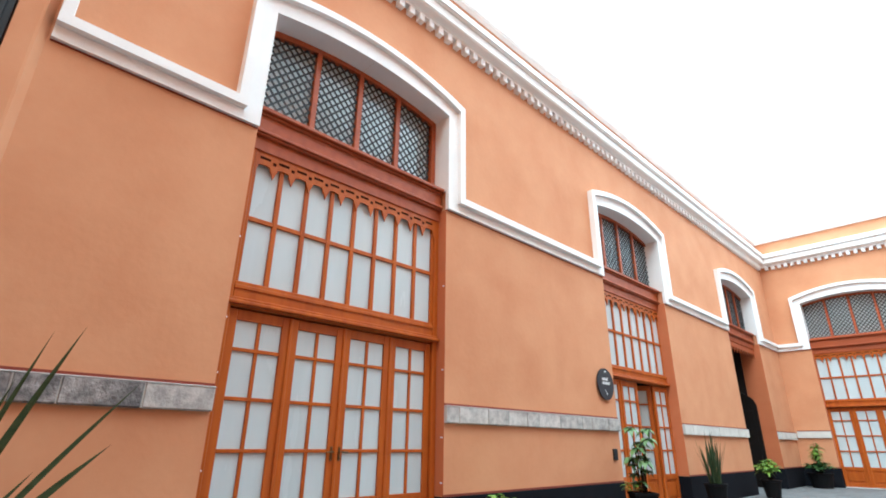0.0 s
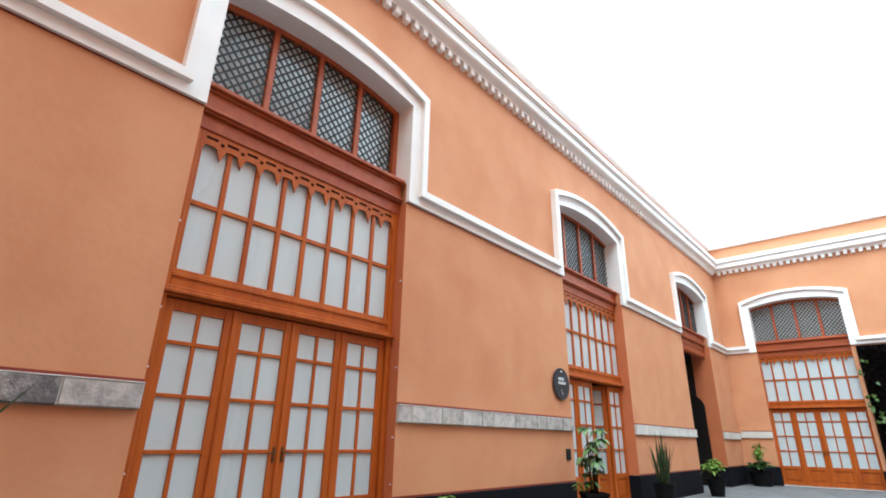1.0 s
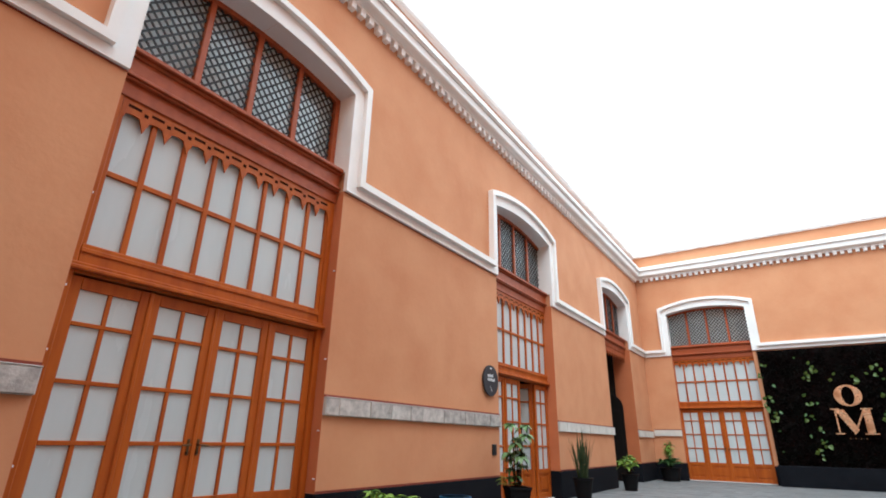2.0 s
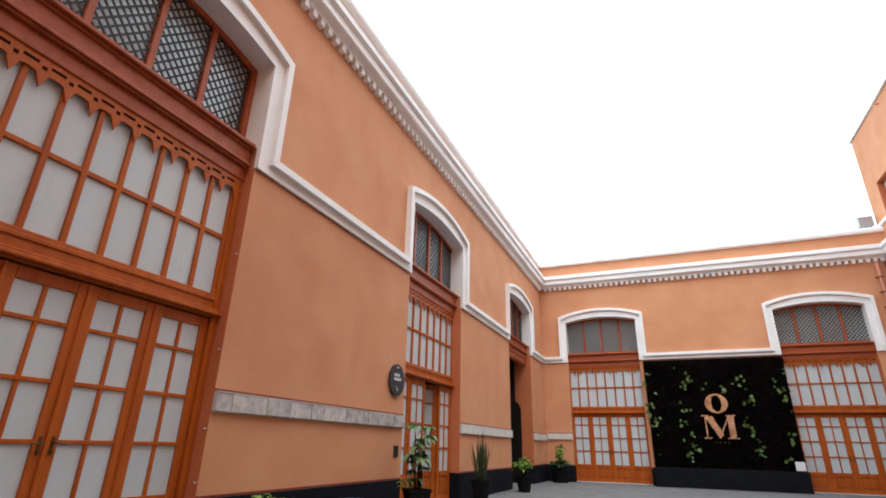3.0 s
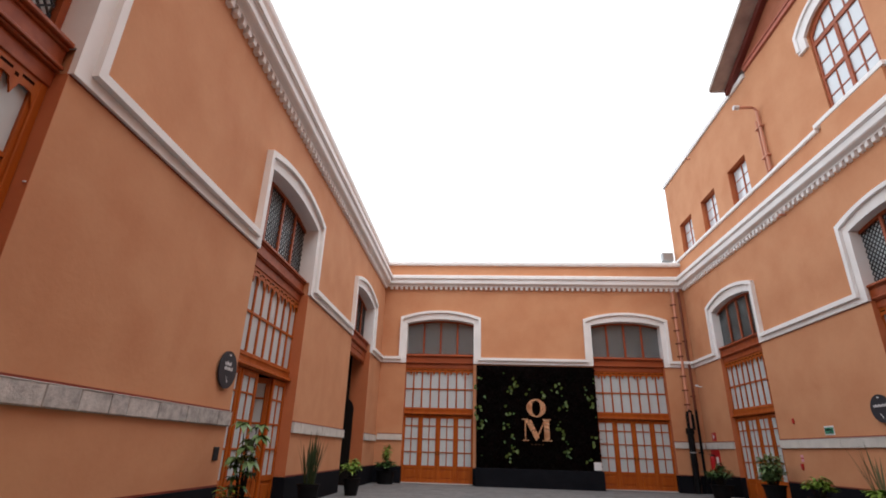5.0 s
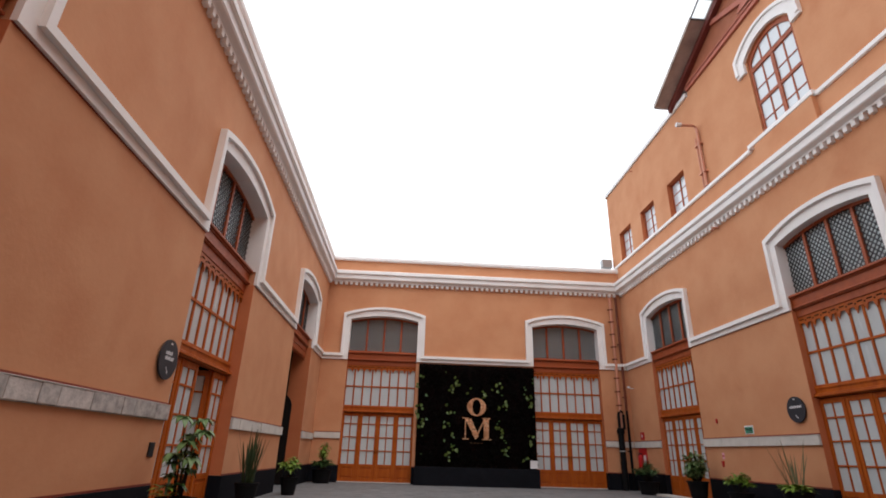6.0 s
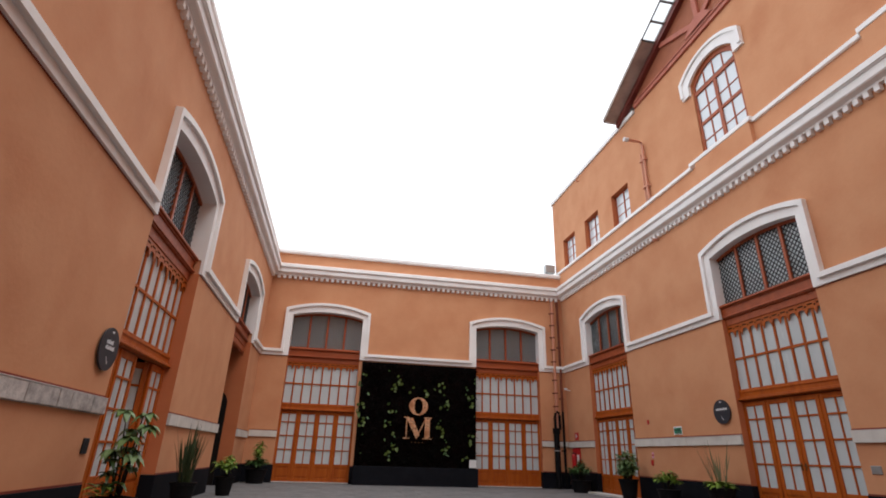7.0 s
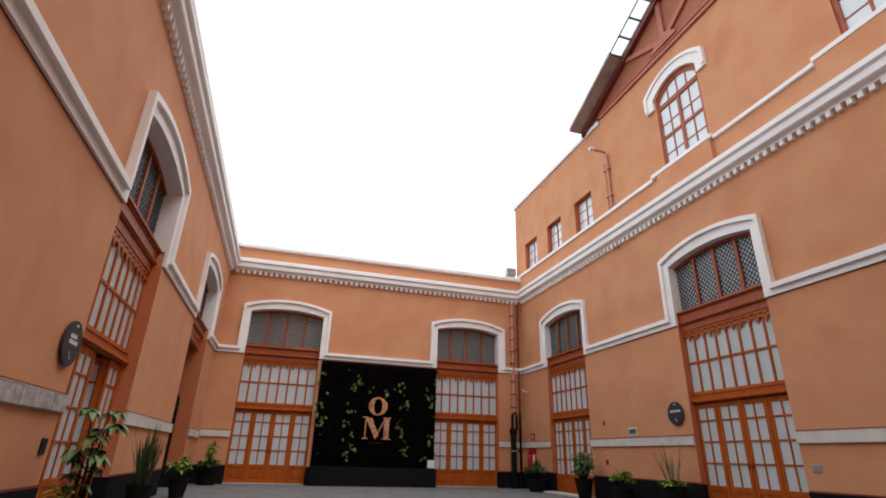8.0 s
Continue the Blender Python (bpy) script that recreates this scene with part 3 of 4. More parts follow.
# Opaque panes; the sky's reflection is put into their pale base colour.
SKY_PANE = material("sky_reflecting_pane", (0.60, 0.65, 0.69), 0.12, vary=0.06, scale=1.0, grain=4, bump=0.0, dark=(0.6, 0.64, 0.67), spec=0.8, coat=0.6)


def small_window(c):
    w = thing("window_8", RIGHT @ pose(c, -0.18, UP0 + .05), "small upper casement window in terracotta frame", "window", kind="structure")
    bm = bmesh.new()
    for a, b in ((-.56, -.50), (.50, .56), (-.03, .03)):
        box(bm, a, b, -0.03, 0.03, 0, 1.24, 0.005)
    for z in (0.0, 1.18):
        box(bm, -.5, .5, -0.028, 0.028, z, z + .06, 0.004)
    for z in (0.42, 0.80):
        box(bm, -.5, .5, -0.015, 0.015, z, z + .03)
    part("window_frame", bm, BEAM, w)
    for box_at in ((-.562, -.548, 0, 1.24), (.548, .562, 0, 1.24), (-.548, .548, 1.227, 1.241)):
        bm = bmesh.new()
        box(bm, box_at[0], box_at[1], 0.031, 0.177, box_at[2], box_at[3])
        part("jamb_lining", bm, REVEAL, w, "deep terracotta painted jamb")
    for a, b in ((-.5, -.03), (.03, .5)):
        for z0, z1 in ((.06, .42), (.45, .80), (.83, 1.18)):
            bm = bmesh.new()
            box(bm, a, b, -0.004, 0.004, z0, z1)
            part("pane", bm, SKY_PANE, w)


for c in small:
    small_window(c)


def gable_window(c, half):
    w = thing("window_11", RIGHT @ pose(c, -0.075, 0) @ Matrix.Diagonal((half / .84, 1, 1, 1)), "arched gable window with small panes in a terracotta frame", "window", kind="structure")
    z0, h, fr = UP0 + .05, .835, .075
    bm = bmesh.new()
    strip(bm, [(-h + fr, z0)] + [(x * (h - fr) / h, z - .12) for x, z in arc(h, 10.80, .355, 0, 12)] + [(h - fr, z0)],
          [(-h, z0)] + arc(h, 10.80, .355, 0, 12) + [(h, z0)], -0.04, 0.04)
    box(bm, -h + fr, h - fr, -0.04, 0.04, z0, z0 + .07, .005)
    box(bm, -h + fr, h - fr, -0.04, 0.045, 10.40, 10.52, .006)
    box(bm, -.055, .055, -0.035, 0.045, z0, 10.42, .006)
    box(bm, -h + fr, h - fr, -0.03, 0.035, 9.42, 9.52, .006)
    part("window_frame", bm, BEAM, w)
    for s in (-1, 1):
        bm = bmesh.new()
        x = s * .395
        box(bm, x - .022, x + .022, -0.02, 0.02, z0, 10.40)
        for z in (8.93, 9.87):
            box(bm, min(s * .055, s * (h - fr)), max(s * .055, s * (h - fr)), -0.018, 0.018, z, z + .03)
        part("casement", bm, BEAM, w)
    for x in (-.37, 0, .37):
        bm = bmesh.new()
        box(bm, x - .02, x + .02, -0.02, 0.02, 10.50, 11.04 - abs(x) * .25)
        part("fanlight_bar", bm, BEAM, w)
    cols = [(-h + fr, -.41), (-.38, -.055), (.055, .38), (.41, h - fr)]
    for a, b in cols:
        for p, q in ((z0 + .07, 8.93), (8.96, 9.44), (9.50, 9.87), (9.90, 10.40)):
            bm = bmesh.new()
            box(bm, a, b, -0.004, 0.004, p, q)
            part("pane", bm, SKY_PANE, w)
    for a, b in ((-h + fr, -.39), (-.35, -.02), (.02, .35), (.39, h - fr)):
        bm = bmesh.new()
        rr = (h * h + .355 ** 2) / .71
        f = lambda x: 10.80 + .355 - rr + math.sqrt(rr * rr - x * x) - .08
        prism(bm, [(a, 10.58), (b, 10.58), (b, f(b)), ((a + b) / 2, f((a + b) / 2)), (a, f(a))], -0.004, 0.004)
        part("pane", bm, SKY_PANE, w)
    hood = thing("trim_hood", RIGHT @ pose(c, 0, 0) @ Matrix.Diagonal((half / .81, 1, 1, 1)), "white arched hood moulding over the gable window", "trim", kind="structure")
    bm = bmesh.new()
    strip(bm, [(-.85, 10.51)] + arc(.85, 10.81, .36) + [(.85, 10.51)], [(-1.17, 10.51)] + arc(1.17, 11.07, .44) + [(1.17, 10.51)], -0.01, 0.07)
    part("hood_band", bm, WHITE, hood)
    bm = bmesh.new()
    strip(bm, [(-1.07, 10.58)] + arc(1.07, 10.99, .44) + [(1.07, 10.58)], [(-1.17, 10.58)] + arc(1.17, 11.07, .44) + [(1.17, 10.58)], 0.07, 0.11)
    part("hood_moulding", bm, WHITE, hood)


for c, h in gable_w:
    gable_window(c, h)

# gable: tie beam, slats, truss timbers, roof
EAVE_U, EAVE_Z, SLOPE = 15.25, 12.10, 0.435
RIDGE_U = 5.58
RED_WOOD = material("red_painted_timber", (0.47, 0.15, 0.095), 0.6, vary=0.2, scale=3, grain=25, dark=(0.34, 0.09, 0.06))
SLAT = material("orange_brown_slat", (0.40, 0.13, 0.06), 0.65, vary=0.25, scale=3, grain=25, dark=(0.3, 0.1, 0.05))
RAFTER = material("dark_red_rafter", (0.20, 0.045, 0.035), 0.6, vary=0.2, grain=25)


def roof_z(u):
    return EAVE_Z + SLOPE * (EAVE_U - u if u > RIDGE_U else EAVE_U - 2 * RIDGE_U + u)


gable = thing("gable_truss", RIGHT, "dark red timber gable with slats and truss struts", "gable", kind="structure")
bm = bmesh.new()
box(bm, -3, 14.3, -0.05, 0.07, 12.01, 12.14, .01)
box(bm, -3, 14.2, -0.05, 0.10, 12.14, 12.20, .01)
part("tie_beam", bm, RED_WOOD, gable)
z = 12.22
while z < 15.7:
    u_hi = EAVE_U - (z + .06 - EAVE_Z) / SLOPE
    u_lo = 2 * RIDGE_U - u_hi
    if u_hi - u_lo > 0.3:
        bm = bmesh.new()
        prism(bm, [(u_lo, z), (u_hi, z), (u_hi - .2, z + .095), (u_lo + .2, z + .095)], -0.02 if int(z * 10) % 2 else -0.012, 0.012)
        part("slat", bm, SLAT, gable)
    z += 0.105


def timber(name, a, b, w, d0, d1):
    a, b = Vector((a[0], 0, a[1])), Vector((b[0], 0, b[1]))
    way = (b - a).normalized()
    n = Vector((-way.z, 0, way.x)) * w / 2
    bm = bmesh.new()
    prism(bm, [(p.x, p.z) for p in (a + n, b + n, b - n, a - n)], d0, d1)
    bmesh.ops.bevel(bm, geom=bm.edges[:], offset=.008, segments=1, affect="EDGES")
    part(name, bm, RED_WOOD, gable)


node = (10.87, 12.40)
timber("post", node, (10.9, 13.85), 0.16, 0.015, 0.10)
timber("strut", node, (12.55, 13.1), 0.16, 0.02, 0.09)
timber("strut", node, (9.1, 13.5), 0.16, 0.02, 0.09)
bm = bmesh.new()
prism(bm, [(10.32, 12.24), (11.42, 12.24), (11.22, 12.46), (10.99, 12.58), (10.75, 12.58), (10.52, 12.46)], 0.09, 0.125)
part("gusset", bm, RED_WOOD, gable)
for s, u0, u1 in ((1, EAVE_U + .02, RIDGE_U), (-1, 2 * RIDGE_U - EAVE_U, RIDGE_U)):
    bm = bmesh.new()
    prism(bm, [(u0, roof_z(u0)), (u1, roof_z(u1)), (u1, roof_z(u1) - .2), (u0, roof_z(u0) - .2)], 0.0, 0.17)
    part("rafter", bm, RAFTER, gable, "dark red rafter along the gable slope")
roof = thing("roof", RIGHT, "grey sheet roof with a glazed verge", "roof", kind="structure")
for u0, u1 in ((EAVE_U, RIDGE_U), (2 * RIDGE_U - EAVE_U, RIDGE_U)):
    bm = bmesh.new()
    prism(bm, [(u0, roof_z(u0) + .03), (u1, roof_z(u1) + .03), (u1, roof_z(u1) + .10), (u0, roof_z(u0) + .10)], -6, 0.17)
    part("roof_slab", bm, ROOFMAT, roof)
bm = bmesh.new()
prism(bm, [(EAVE_U, roof_z(EAVE_U) + .0), (12.62, roof_z(12.62) + .0), (12.62, roof_z(12.62) + .09), (EAVE_U, roof_z(EAVE_U) + .09)], 0.172, 0.60)
part("verge_soffit", bm, ROOFMAT, roof, "weathered grey verge boarding")
bm = bmesh.new()
prism(bm, [(EAVE_U + .05, roof_z(EAVE_U) - .04), (12.62, roof_z(12.62) - .01), (12.62, roof_z(12.62) + .11), (EAVE_U + .05, roof_z(EAVE_U) + .1)], 0.602, 0.63)
part("verge_edge", bm, ROOFMAT, roof)
bm = bmesh.new()
box(bm, EAVE_U, EAVE_U + .05, -0.4, 0.60, EAVE_Z - .06, EAVE_Z + .1, .008)
part("eave_board", bm, ROOFMAT, roof)
MILK = material("milky_skylight_glass", (0.80, 0.83, 0.84), 0.15, vary=0.05, grain=5, bump=0.0, dark=(0.7, 0.72, 0.74))
GREY_BAR = material("grey_glazing_bar", (0.16, 0.16, 0.16), 0.5, metal=0.3, grain=40)
mk = MILK.node_tree.nodes["Principled BSDF"]
mk.inputs["Transmission Weight"].default_value = 0.92
mk.inputs["IOR"].default_value = 1.05
u = 12.62
while u > 6.0:
    v = u - 0.55
    bm = bmesh.new()
    prism(bm, [(u - .02, roof_z(u - .02) + .03), (v + .02, roof_z(v + .02) + .03), (v + .02, roof_z(v + .02) + .042), (u - .02, roof_z(u - .02) + .042)], 0.18, 0.60)
    part("glass_panel", bm, MILK, roof, "milky glass panel")
    bm = bmesh.new()
    prism(bm, [(u + .02, roof_z(u + .02)), (u - .02, roof_z(u - .02)), (u - .02, roof_z(u - .02) + .05), (u + .02, roof_z(u + .02) + .05)], 0.17, 0.62)
    part("glazing_bar", bm, GREY_BAR, roof)
    u = v
bm = bmesh.new()
prism(bm, [(12.62, roof_z(12.62)), (6, roof_z(6)), (6, roof_z(6) + .05), (12.62, roof_z(12.62) + .05)], 0.602, 0.635)
part("glazing_edge", bm, GREY_BAR, roof)

# ---- things on the walls ----
DISC = material("dark_grey_sign", (0.032, 0.035, 0.045), 0.45, vary=0.15, grain=60, bump=0.05)
LETTER = material("pale_lettering", (0.75, 0.76, 0.78), 0.6, grain=80, bump=0)
RED = material("red_enamel", (0.50, 0.012, 0.015), 0.35, coat=0.4, grain=40, bump=0.03)
GREEN_SIGN = material("green_sign", (0.07, 0.29, 0.19), 0.5, grain=60, bump=0)
PINK = material("faded_pink_label", (0.75, 0.35, 0.42), 0.6, grain=60, bump=0)
STEEL = material("grey_steel", (0.42, 0.43, 0.43), 0.45, metal=0.6, grain=50)
PIPE = material("salmon_painted_pipe", (0.62, 0.28, 0.18), 0.55, grain=30)
BLACK = material("black_plastic", (0.005, 0.005, 0.006), 0.65, vary=0.1, grain=60, bump=0.08, spec=0.15)


def disc(bm, r, d0, d1, n=40, sx=1.0, sz=1.0):
    prism(bm, [(r * sx * math.cos(k * math.tau / n), r * sz * math.sin(k * math.tau / n)) for k in range(n)], d0, d1)


def round_sign(m, lines):
    s = thing("round_sign", m, "round dark grey wall sign with pale lettering and arrow", "sign", "round wall signs")
    bm = bmesh.new()
    disc(bm, 0.27, 0.02, 0.045)
    disc(bm, 0.05, 0.0, 0.02, 16)
    part("plate", bm, DISC, s)
    bm = bmesh.new()
    for z, w, off in lines:
        n = max(3, int(w / .03))
        for k in range(n):
            x = off - w / 2 + k * w / n
            box(bm, x, x + w / n * .72, 0.0455, 0.0475, z, z + (0.042 if k % 3 else 0.055))
    part("lettering", bm, LETTER, s, "pale bars of lettering")
    bm = bmesh.new()
    box(bm, -.028, .028, 0.0455, 0.0475, 0.20, 0.225)
    part("badge", bm, LETTER, s)
    bm = bmesh.new()
    prism(bm, [(.042, -.105), (.034, -.098), (-.012, -.158), (-.022, -.150), (-.030, -.190), (.004, -.170), (-.005, -.164)], 0.0455, 0.0475)
    part("arrow", bm, LETTER, s, "small pale arrow")
    return s


round_sign(LEFT @ pose(-8.93, 0, 2.145), ((0.06, 0.20, 0.03), (-0.01, 0.26, 0.0)))
round_sign(RIGHT @ pose(12.555, 0, 2.148), ((0.03, 0.36, 0.0),))


def plate(name, m, w, h, mat, label, cat, d=0.02, marks=()):
    s = thing(name, m, label, cat)
    bm = bmesh.new()
    box(bm, -w / 2, w / 2, 0, d, -h / 2, h / 2, min(.006, d / 3))
    part("plate", bm, mat, s)
    for nm, mt, a in marks:
        bm = bmesh.new()
        box(bm, a[0], a[1], d + .0005, d + .003, a[2], a[3])
        part(nm, bm, mt, s)
    return s


plate("wall_socket", LEFT @ pose(-9.08, 0, 0.99), 0.15, 0.18, IRON, "dark grey metal switch plate on the stucco", "switch plate", 0.02,
      [("rocker", IRON, (-.035, .035, -.05, .05))])
plate("vent_grille", RIGHT @ pose(9.23, 0, 1.005), 0.18, 0.13, STEEL, "small grey metal vent plate on the wall", "vent", 0.015,
      [("slot", STEEL, (-.075, .075, z, z + .010)) for z in (-.045, -.02, .005, .03)])
plate("exit_sign", RIGHT @ pose(14.33, 0, 1.80), 0.34, 0.20, LETTER, "small green and white exit sign", "sign", 0.012,
      [("green_field", GREEN_SIGN, (-.15, .15, -.075, .065)), ("white_bar", LETTER, (-.12, .12, -.005, .028)), ("arrow_bar", LETTER, (-.10, .04, -.055, -.035))])
s = plate("fire_sign", RIGHT @ pose(20.40, 0, 1.815), .30, .26, RED, "red fire sign with a white arrow", "sign", 0.02)
bm = bmesh.new()
prism(bm, [(.05, -.07), (-.06, 0.0), (.05, .07)], .0205, .0235)
part("white_arrow", bm, LETTER, s)
plate("wall_sticker", RIGHT @ pose(15.61, 0, 1.195), 0.11, 0.16, PINK, "faded pink label stuck on the wall", "sticker", 0.006,
      [("red_stripe", RED, (-.05, .05, -.015, .015))])
s = thing("pull_station", RIGHT @ pose(15.65, 0, 1.0), "small red fire alarm pull", "alarm")
bm = bmesh.new()
prism(bm, [(-.045, .07), (.045, .07), (.03, -.03), (0, -.08), (-.03, -.03)], 0, .04)
part("body", bm, RED, s)
s = thing("alarm_button", RIGHT @ pose(15.65, 0, 2.075), "small dark red call button on the wall", "alarm")
bm = bmesh.new()
box(bm, -.035, .035, 0, .03, -.06, .06, .008)
part("body", bm, RED, s)

# fire extinguisher on a red board
s = thing("extinguisher_board", RIGHT @ pose(20.48, 0, 1.06), "red painted board for a fire extinguisher", "board")
bm = bmesh.new()
box(bm, -.30, .34, 0, .02, -.36, .36, .004)
part("board", bm, RED, s)
bm = bmesh.new()
box(bm, -.2, -.02, .0205, .0225, -.2, .12)
part("notice", bm, LETTER, s, "pale notice panel")
s = thing("fire_extinguisher", RIGHT @ pose(20.55, .11, 0.74), "red fire extinguisher hanging on its board", "extinguisher")
bm = bmesh.new()
tube(bm, [(0, 0, 0), (0, 0, .02), (0, 0, .38), (0, 0, .43), (0, 0, .46)], [.06, .075, .075, .055, .025], 16)
part("cylinder", bm, RED, s)
bm = bmesh.new()
box(bm, -.025, .025, -.08, .025, .46, .50, .006)
box(bm, -.012, .012, -.02, .09, .50, .515, .003)
part("valve", bm, IRON, s)
bm = bmesh.new()
tube(bm, [(0.02, .02, .48), (.09, .03, .44), (.095, .02, .25), (.085, .02, .12)], .011)
part("hose", bm, BLACK, s)

# pipes in the corner
RUST = material("rust_red_pipe", (0.19, 0.05, 0.026), 0.6, vary=0.2, grain=30)


def pipe(name, m, pts, r, mat, label, clamps=(), cl_mat=None):
    s = thing(name, m, label, "pipe")
    bm = bmesh.new()
    tube(bm, pts, r, 12)
    part("tube", bm, mat, s)
    for p in clamps:
        bm = bmesh.new()
        tube(bm, [(p[0], p[1], p[2] - .025), (p[0], p[1], p[2] + .025)], r * 1.35, 12)
        box(bm, p[0] - .015, p[0] + .015, p[1] - .09, p[1], p[2] - .015, p[2] + .015)
        box(bm, p[0] + r, p[0] + r * 2.5, p[1] - .025, p[1] + .025, p[2] - .024, p[2] + .024)
        part("clamp", bm, cl_mat or mat, s)
    return s


pipe("downpipe", BACK @ pose(-11.31, .09, 0), [(0, 0, 0.02), (0, 0, 7.10)], .055, PIPE, "salmon painted downpipe in the corner",
     [(0, 0, z) for z in (2.9, 3.4, 3.9, 4.62, 5.1, 5.6, 6.1, 6.6)], RUST)
pipe("conduit", BACK @ pose(-11.56, .07, 0), [(0, 0, 2.7), (0, 0, 7.12)], .046, RUST, "dark rust red conduit in the corner", [(0, 0, z) for z in (3.2, 5.2)])
pipe("black_conduit", BACK @ pose(-11.56, .075, 0), [(0, 0, 0.0), (0, 0, 2.72)], .045, BLACK, "thin black pipe in the corner", [(0, 0, 1.3)])
s = thing("standpipe", BACK @ pose(-11.22, .17, 0), "thick black standpipe with bends and clamps", "pipe")
bm = bmesh.new()
tube(bm, [(0, 0, 0), (0, 0, 1.95)], .105, 16)
part("lower_pipe", bm, BLACK, s)
bm = bmesh.new()
tube(bm, [(0, 0, 1.9), (0, 0, 2.1)], .135, 16)
part("collar", bm, BLACK, s)
bm = bmesh.new()
tube(bm, [(0.03, 0, 2.1), (0.03, 0, 2.52), (.01, 0, 2.64), (-.06, 0, 2.70), (-.13, 0, 2.66), (-.15, 0, 2.55), (-.15, 0, 2.05)], .05, 12)
part("bend", bm, BLACK, s)
for z in (.9, 1.3, 1.98):
    bm = bmesh.new()
    tube(bm, [(0, 0, z - .02), (0, 0, z + .02)], .142 if z > 1.5 else .115, 16)
    part("clamp", bm, STEEL if z == 1.3 else BLACK, s)
s = thing("wall_camera", RIGHT @ pose(20.75, 0, 3.5), "small white camera on a wall arm", "camera")
bm = bmesh.new()
tube(bm, [(0, 0, 0), (0, .12, .0), (0, .17, .03)], .016)
part("arm", bm, LETTER, s)
bm = bmesh.new()
tube(bm, [(.06, .18, .05), (-.10, .2, .03)], .04, 12)
part("housing", bm, LETTER, s)

# vent pipe on the upper wall
s = thing("vent_pipe", RIGHT @ pose(14.10, .07, 0), "salmon painted vent pipe with a side arm", "pipe")
bm = bmesh.new()
tube(bm, [(0, 0, 8.5), (0, 0, 10.42), (0, .03, 10.52), (0, .12, 10.56), (0, .52, 10.56)], .045, 10)
part("tube", bm, PIPE, s)
bm = bmesh.new()
tube(bm, [(.17, -.02, 8.5), (.17, -.02, 10.2)], .025, 8)
part("side_tube", bm, PIPE, s)
for z in (8.95, 9.9):
    bm = bmesh.new()
    box(bm, -.09, .2, -.07, .055, z - .02, z + .02, .005)
    part("clamp", bm, PIPE, s)
bm = bmesh.new()
tube(bm, [(0, .48, 10.56), (0, .62, 10.56)], .07, 10)
part("cap", bm, LETTER, s, "pale pipe nozzle")
pipe("drain_spout", RIGHT @ pose(14.05, 0, 7.08), [(0, -.02, .04), (0, .16, .03), (0, .2, -.05)], .035, PIPE, "short salmon drain spout below the cornice")
pipe("roof_spout", RIGHT @ pose(18.71, 0, 11.70), [(0, -.02, 0), (0, .12, -.02)], .03, PIPE, "short drain spout under the coping")

s = thing("floodlight", pose(11.45, 21.40, WALL_TOP + .17) @ Matrix.Scale(1.3, 4), "grey floodlight standing on the parapet", "floodlight")
bm = bmesh.new()
box(bm, -.12, .12, -.06, .06, 0, .03, .005)
box(bm, -.02, .02, -.02, .02, .03, .12)
part("bracket", bm, STEEL, s)
bm = bmesh.new()
box(bm, -.17, .17, -.09, .09, .12, .40, .015)
for k in range(6):
    box(bm, -.15 + k * .055, -.13 + k * .055, .09, .12, .14, .38)
part("housing", bm, STEEL, s)

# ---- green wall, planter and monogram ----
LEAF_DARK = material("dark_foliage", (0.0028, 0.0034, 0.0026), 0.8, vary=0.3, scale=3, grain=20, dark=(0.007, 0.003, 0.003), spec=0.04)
LEAF_LIME = material("lime_leaves", (0.24, 0.37, 0.045), 0.45, vary=0.3, scale=8, grain=30, dark=(0.09, 0.17, 0.025))
LEAF_GREEN = material("green_leaves", (0.06, 0.13, 0.03), 0.42, vary=0.3, scale=8, grain=30, dark=(0.025, 0.06, 0.015))
LEAF_PALE = material("pale_green_leaves", (0.17, 0.27, 0.10), 0.42, vary=0.3, scale=8, grain=30, dark=(0.08, 0.15, 0.05))
LEAF_SPEAR = material("spear_leaves", (0.022, 0.042, 0.015), 0.6, vary=0.3, scale=10, grain=40, dark=(0.055, 0.07, 0.03), stretch=(1, 1, 3), spec=0.2)
LEAF_VINE = material("dim_vine_leaves", (0.080, 0.112, 0.012), 0.5, vary=0.3, scale=8, grain=30, dark=(0.04, 0.09, 0.015))
SOIL = material("dark_soil", (0.03, 0.022, 0.016), 0.95, grain=60, bump=.6)
GOLD = material("brushed_copper_gold", (0.86, 0.62, 0.41), 0.28, metal=0.65, vary=0.3, scale=5, grain=9, dark=(0.42, 0.20, 0.09), bump=.35)
SLATE = material("black_stone_planter", (0.005, 0.006, 0.009), 0.65, vary=0.2, scale=3, grain=30, dark=(0.013, 0.014, 0.019), spec=0.08)


def leaf_shape(bm, base, way, side, length, width, droop=0.25, n=3):
    """A pointed leaf, folded a little along its middle and drooping."""
    way, side = way.normalized(), side.normalized()
    up = way.cross(side).normalized()
    if up.z < 0:
        up = -up
    prev = None
    for k in range(n + 1):
        t = k / n
        w = width * math.sin(math.pi * (0.12 + 0.88 * t) ** 0.8) * (0.5 if t < 1 else 0)
        c = base + way * length * t - Vector((0, 0, 1)) * droop * length * t * t
        row = [bm.verts.new(c - side * w + up * w * .25), bm.verts.new(c), bm.verts.new(c + side * w + up * w * .25)] if k < n else [bm.verts.new(c)]
        if prev:
            if len(row) == 3:
                bm.faces.new((prev[0], prev[1], row[1], row[0])), bm.faces.new((prev[1], prev[2], row[2], row[1]))
            else:
                bm.faces.new((prev[0], prev[1], row[0])), bm.faces.new((prev[1], prev[2], row[0]))
        prev = row


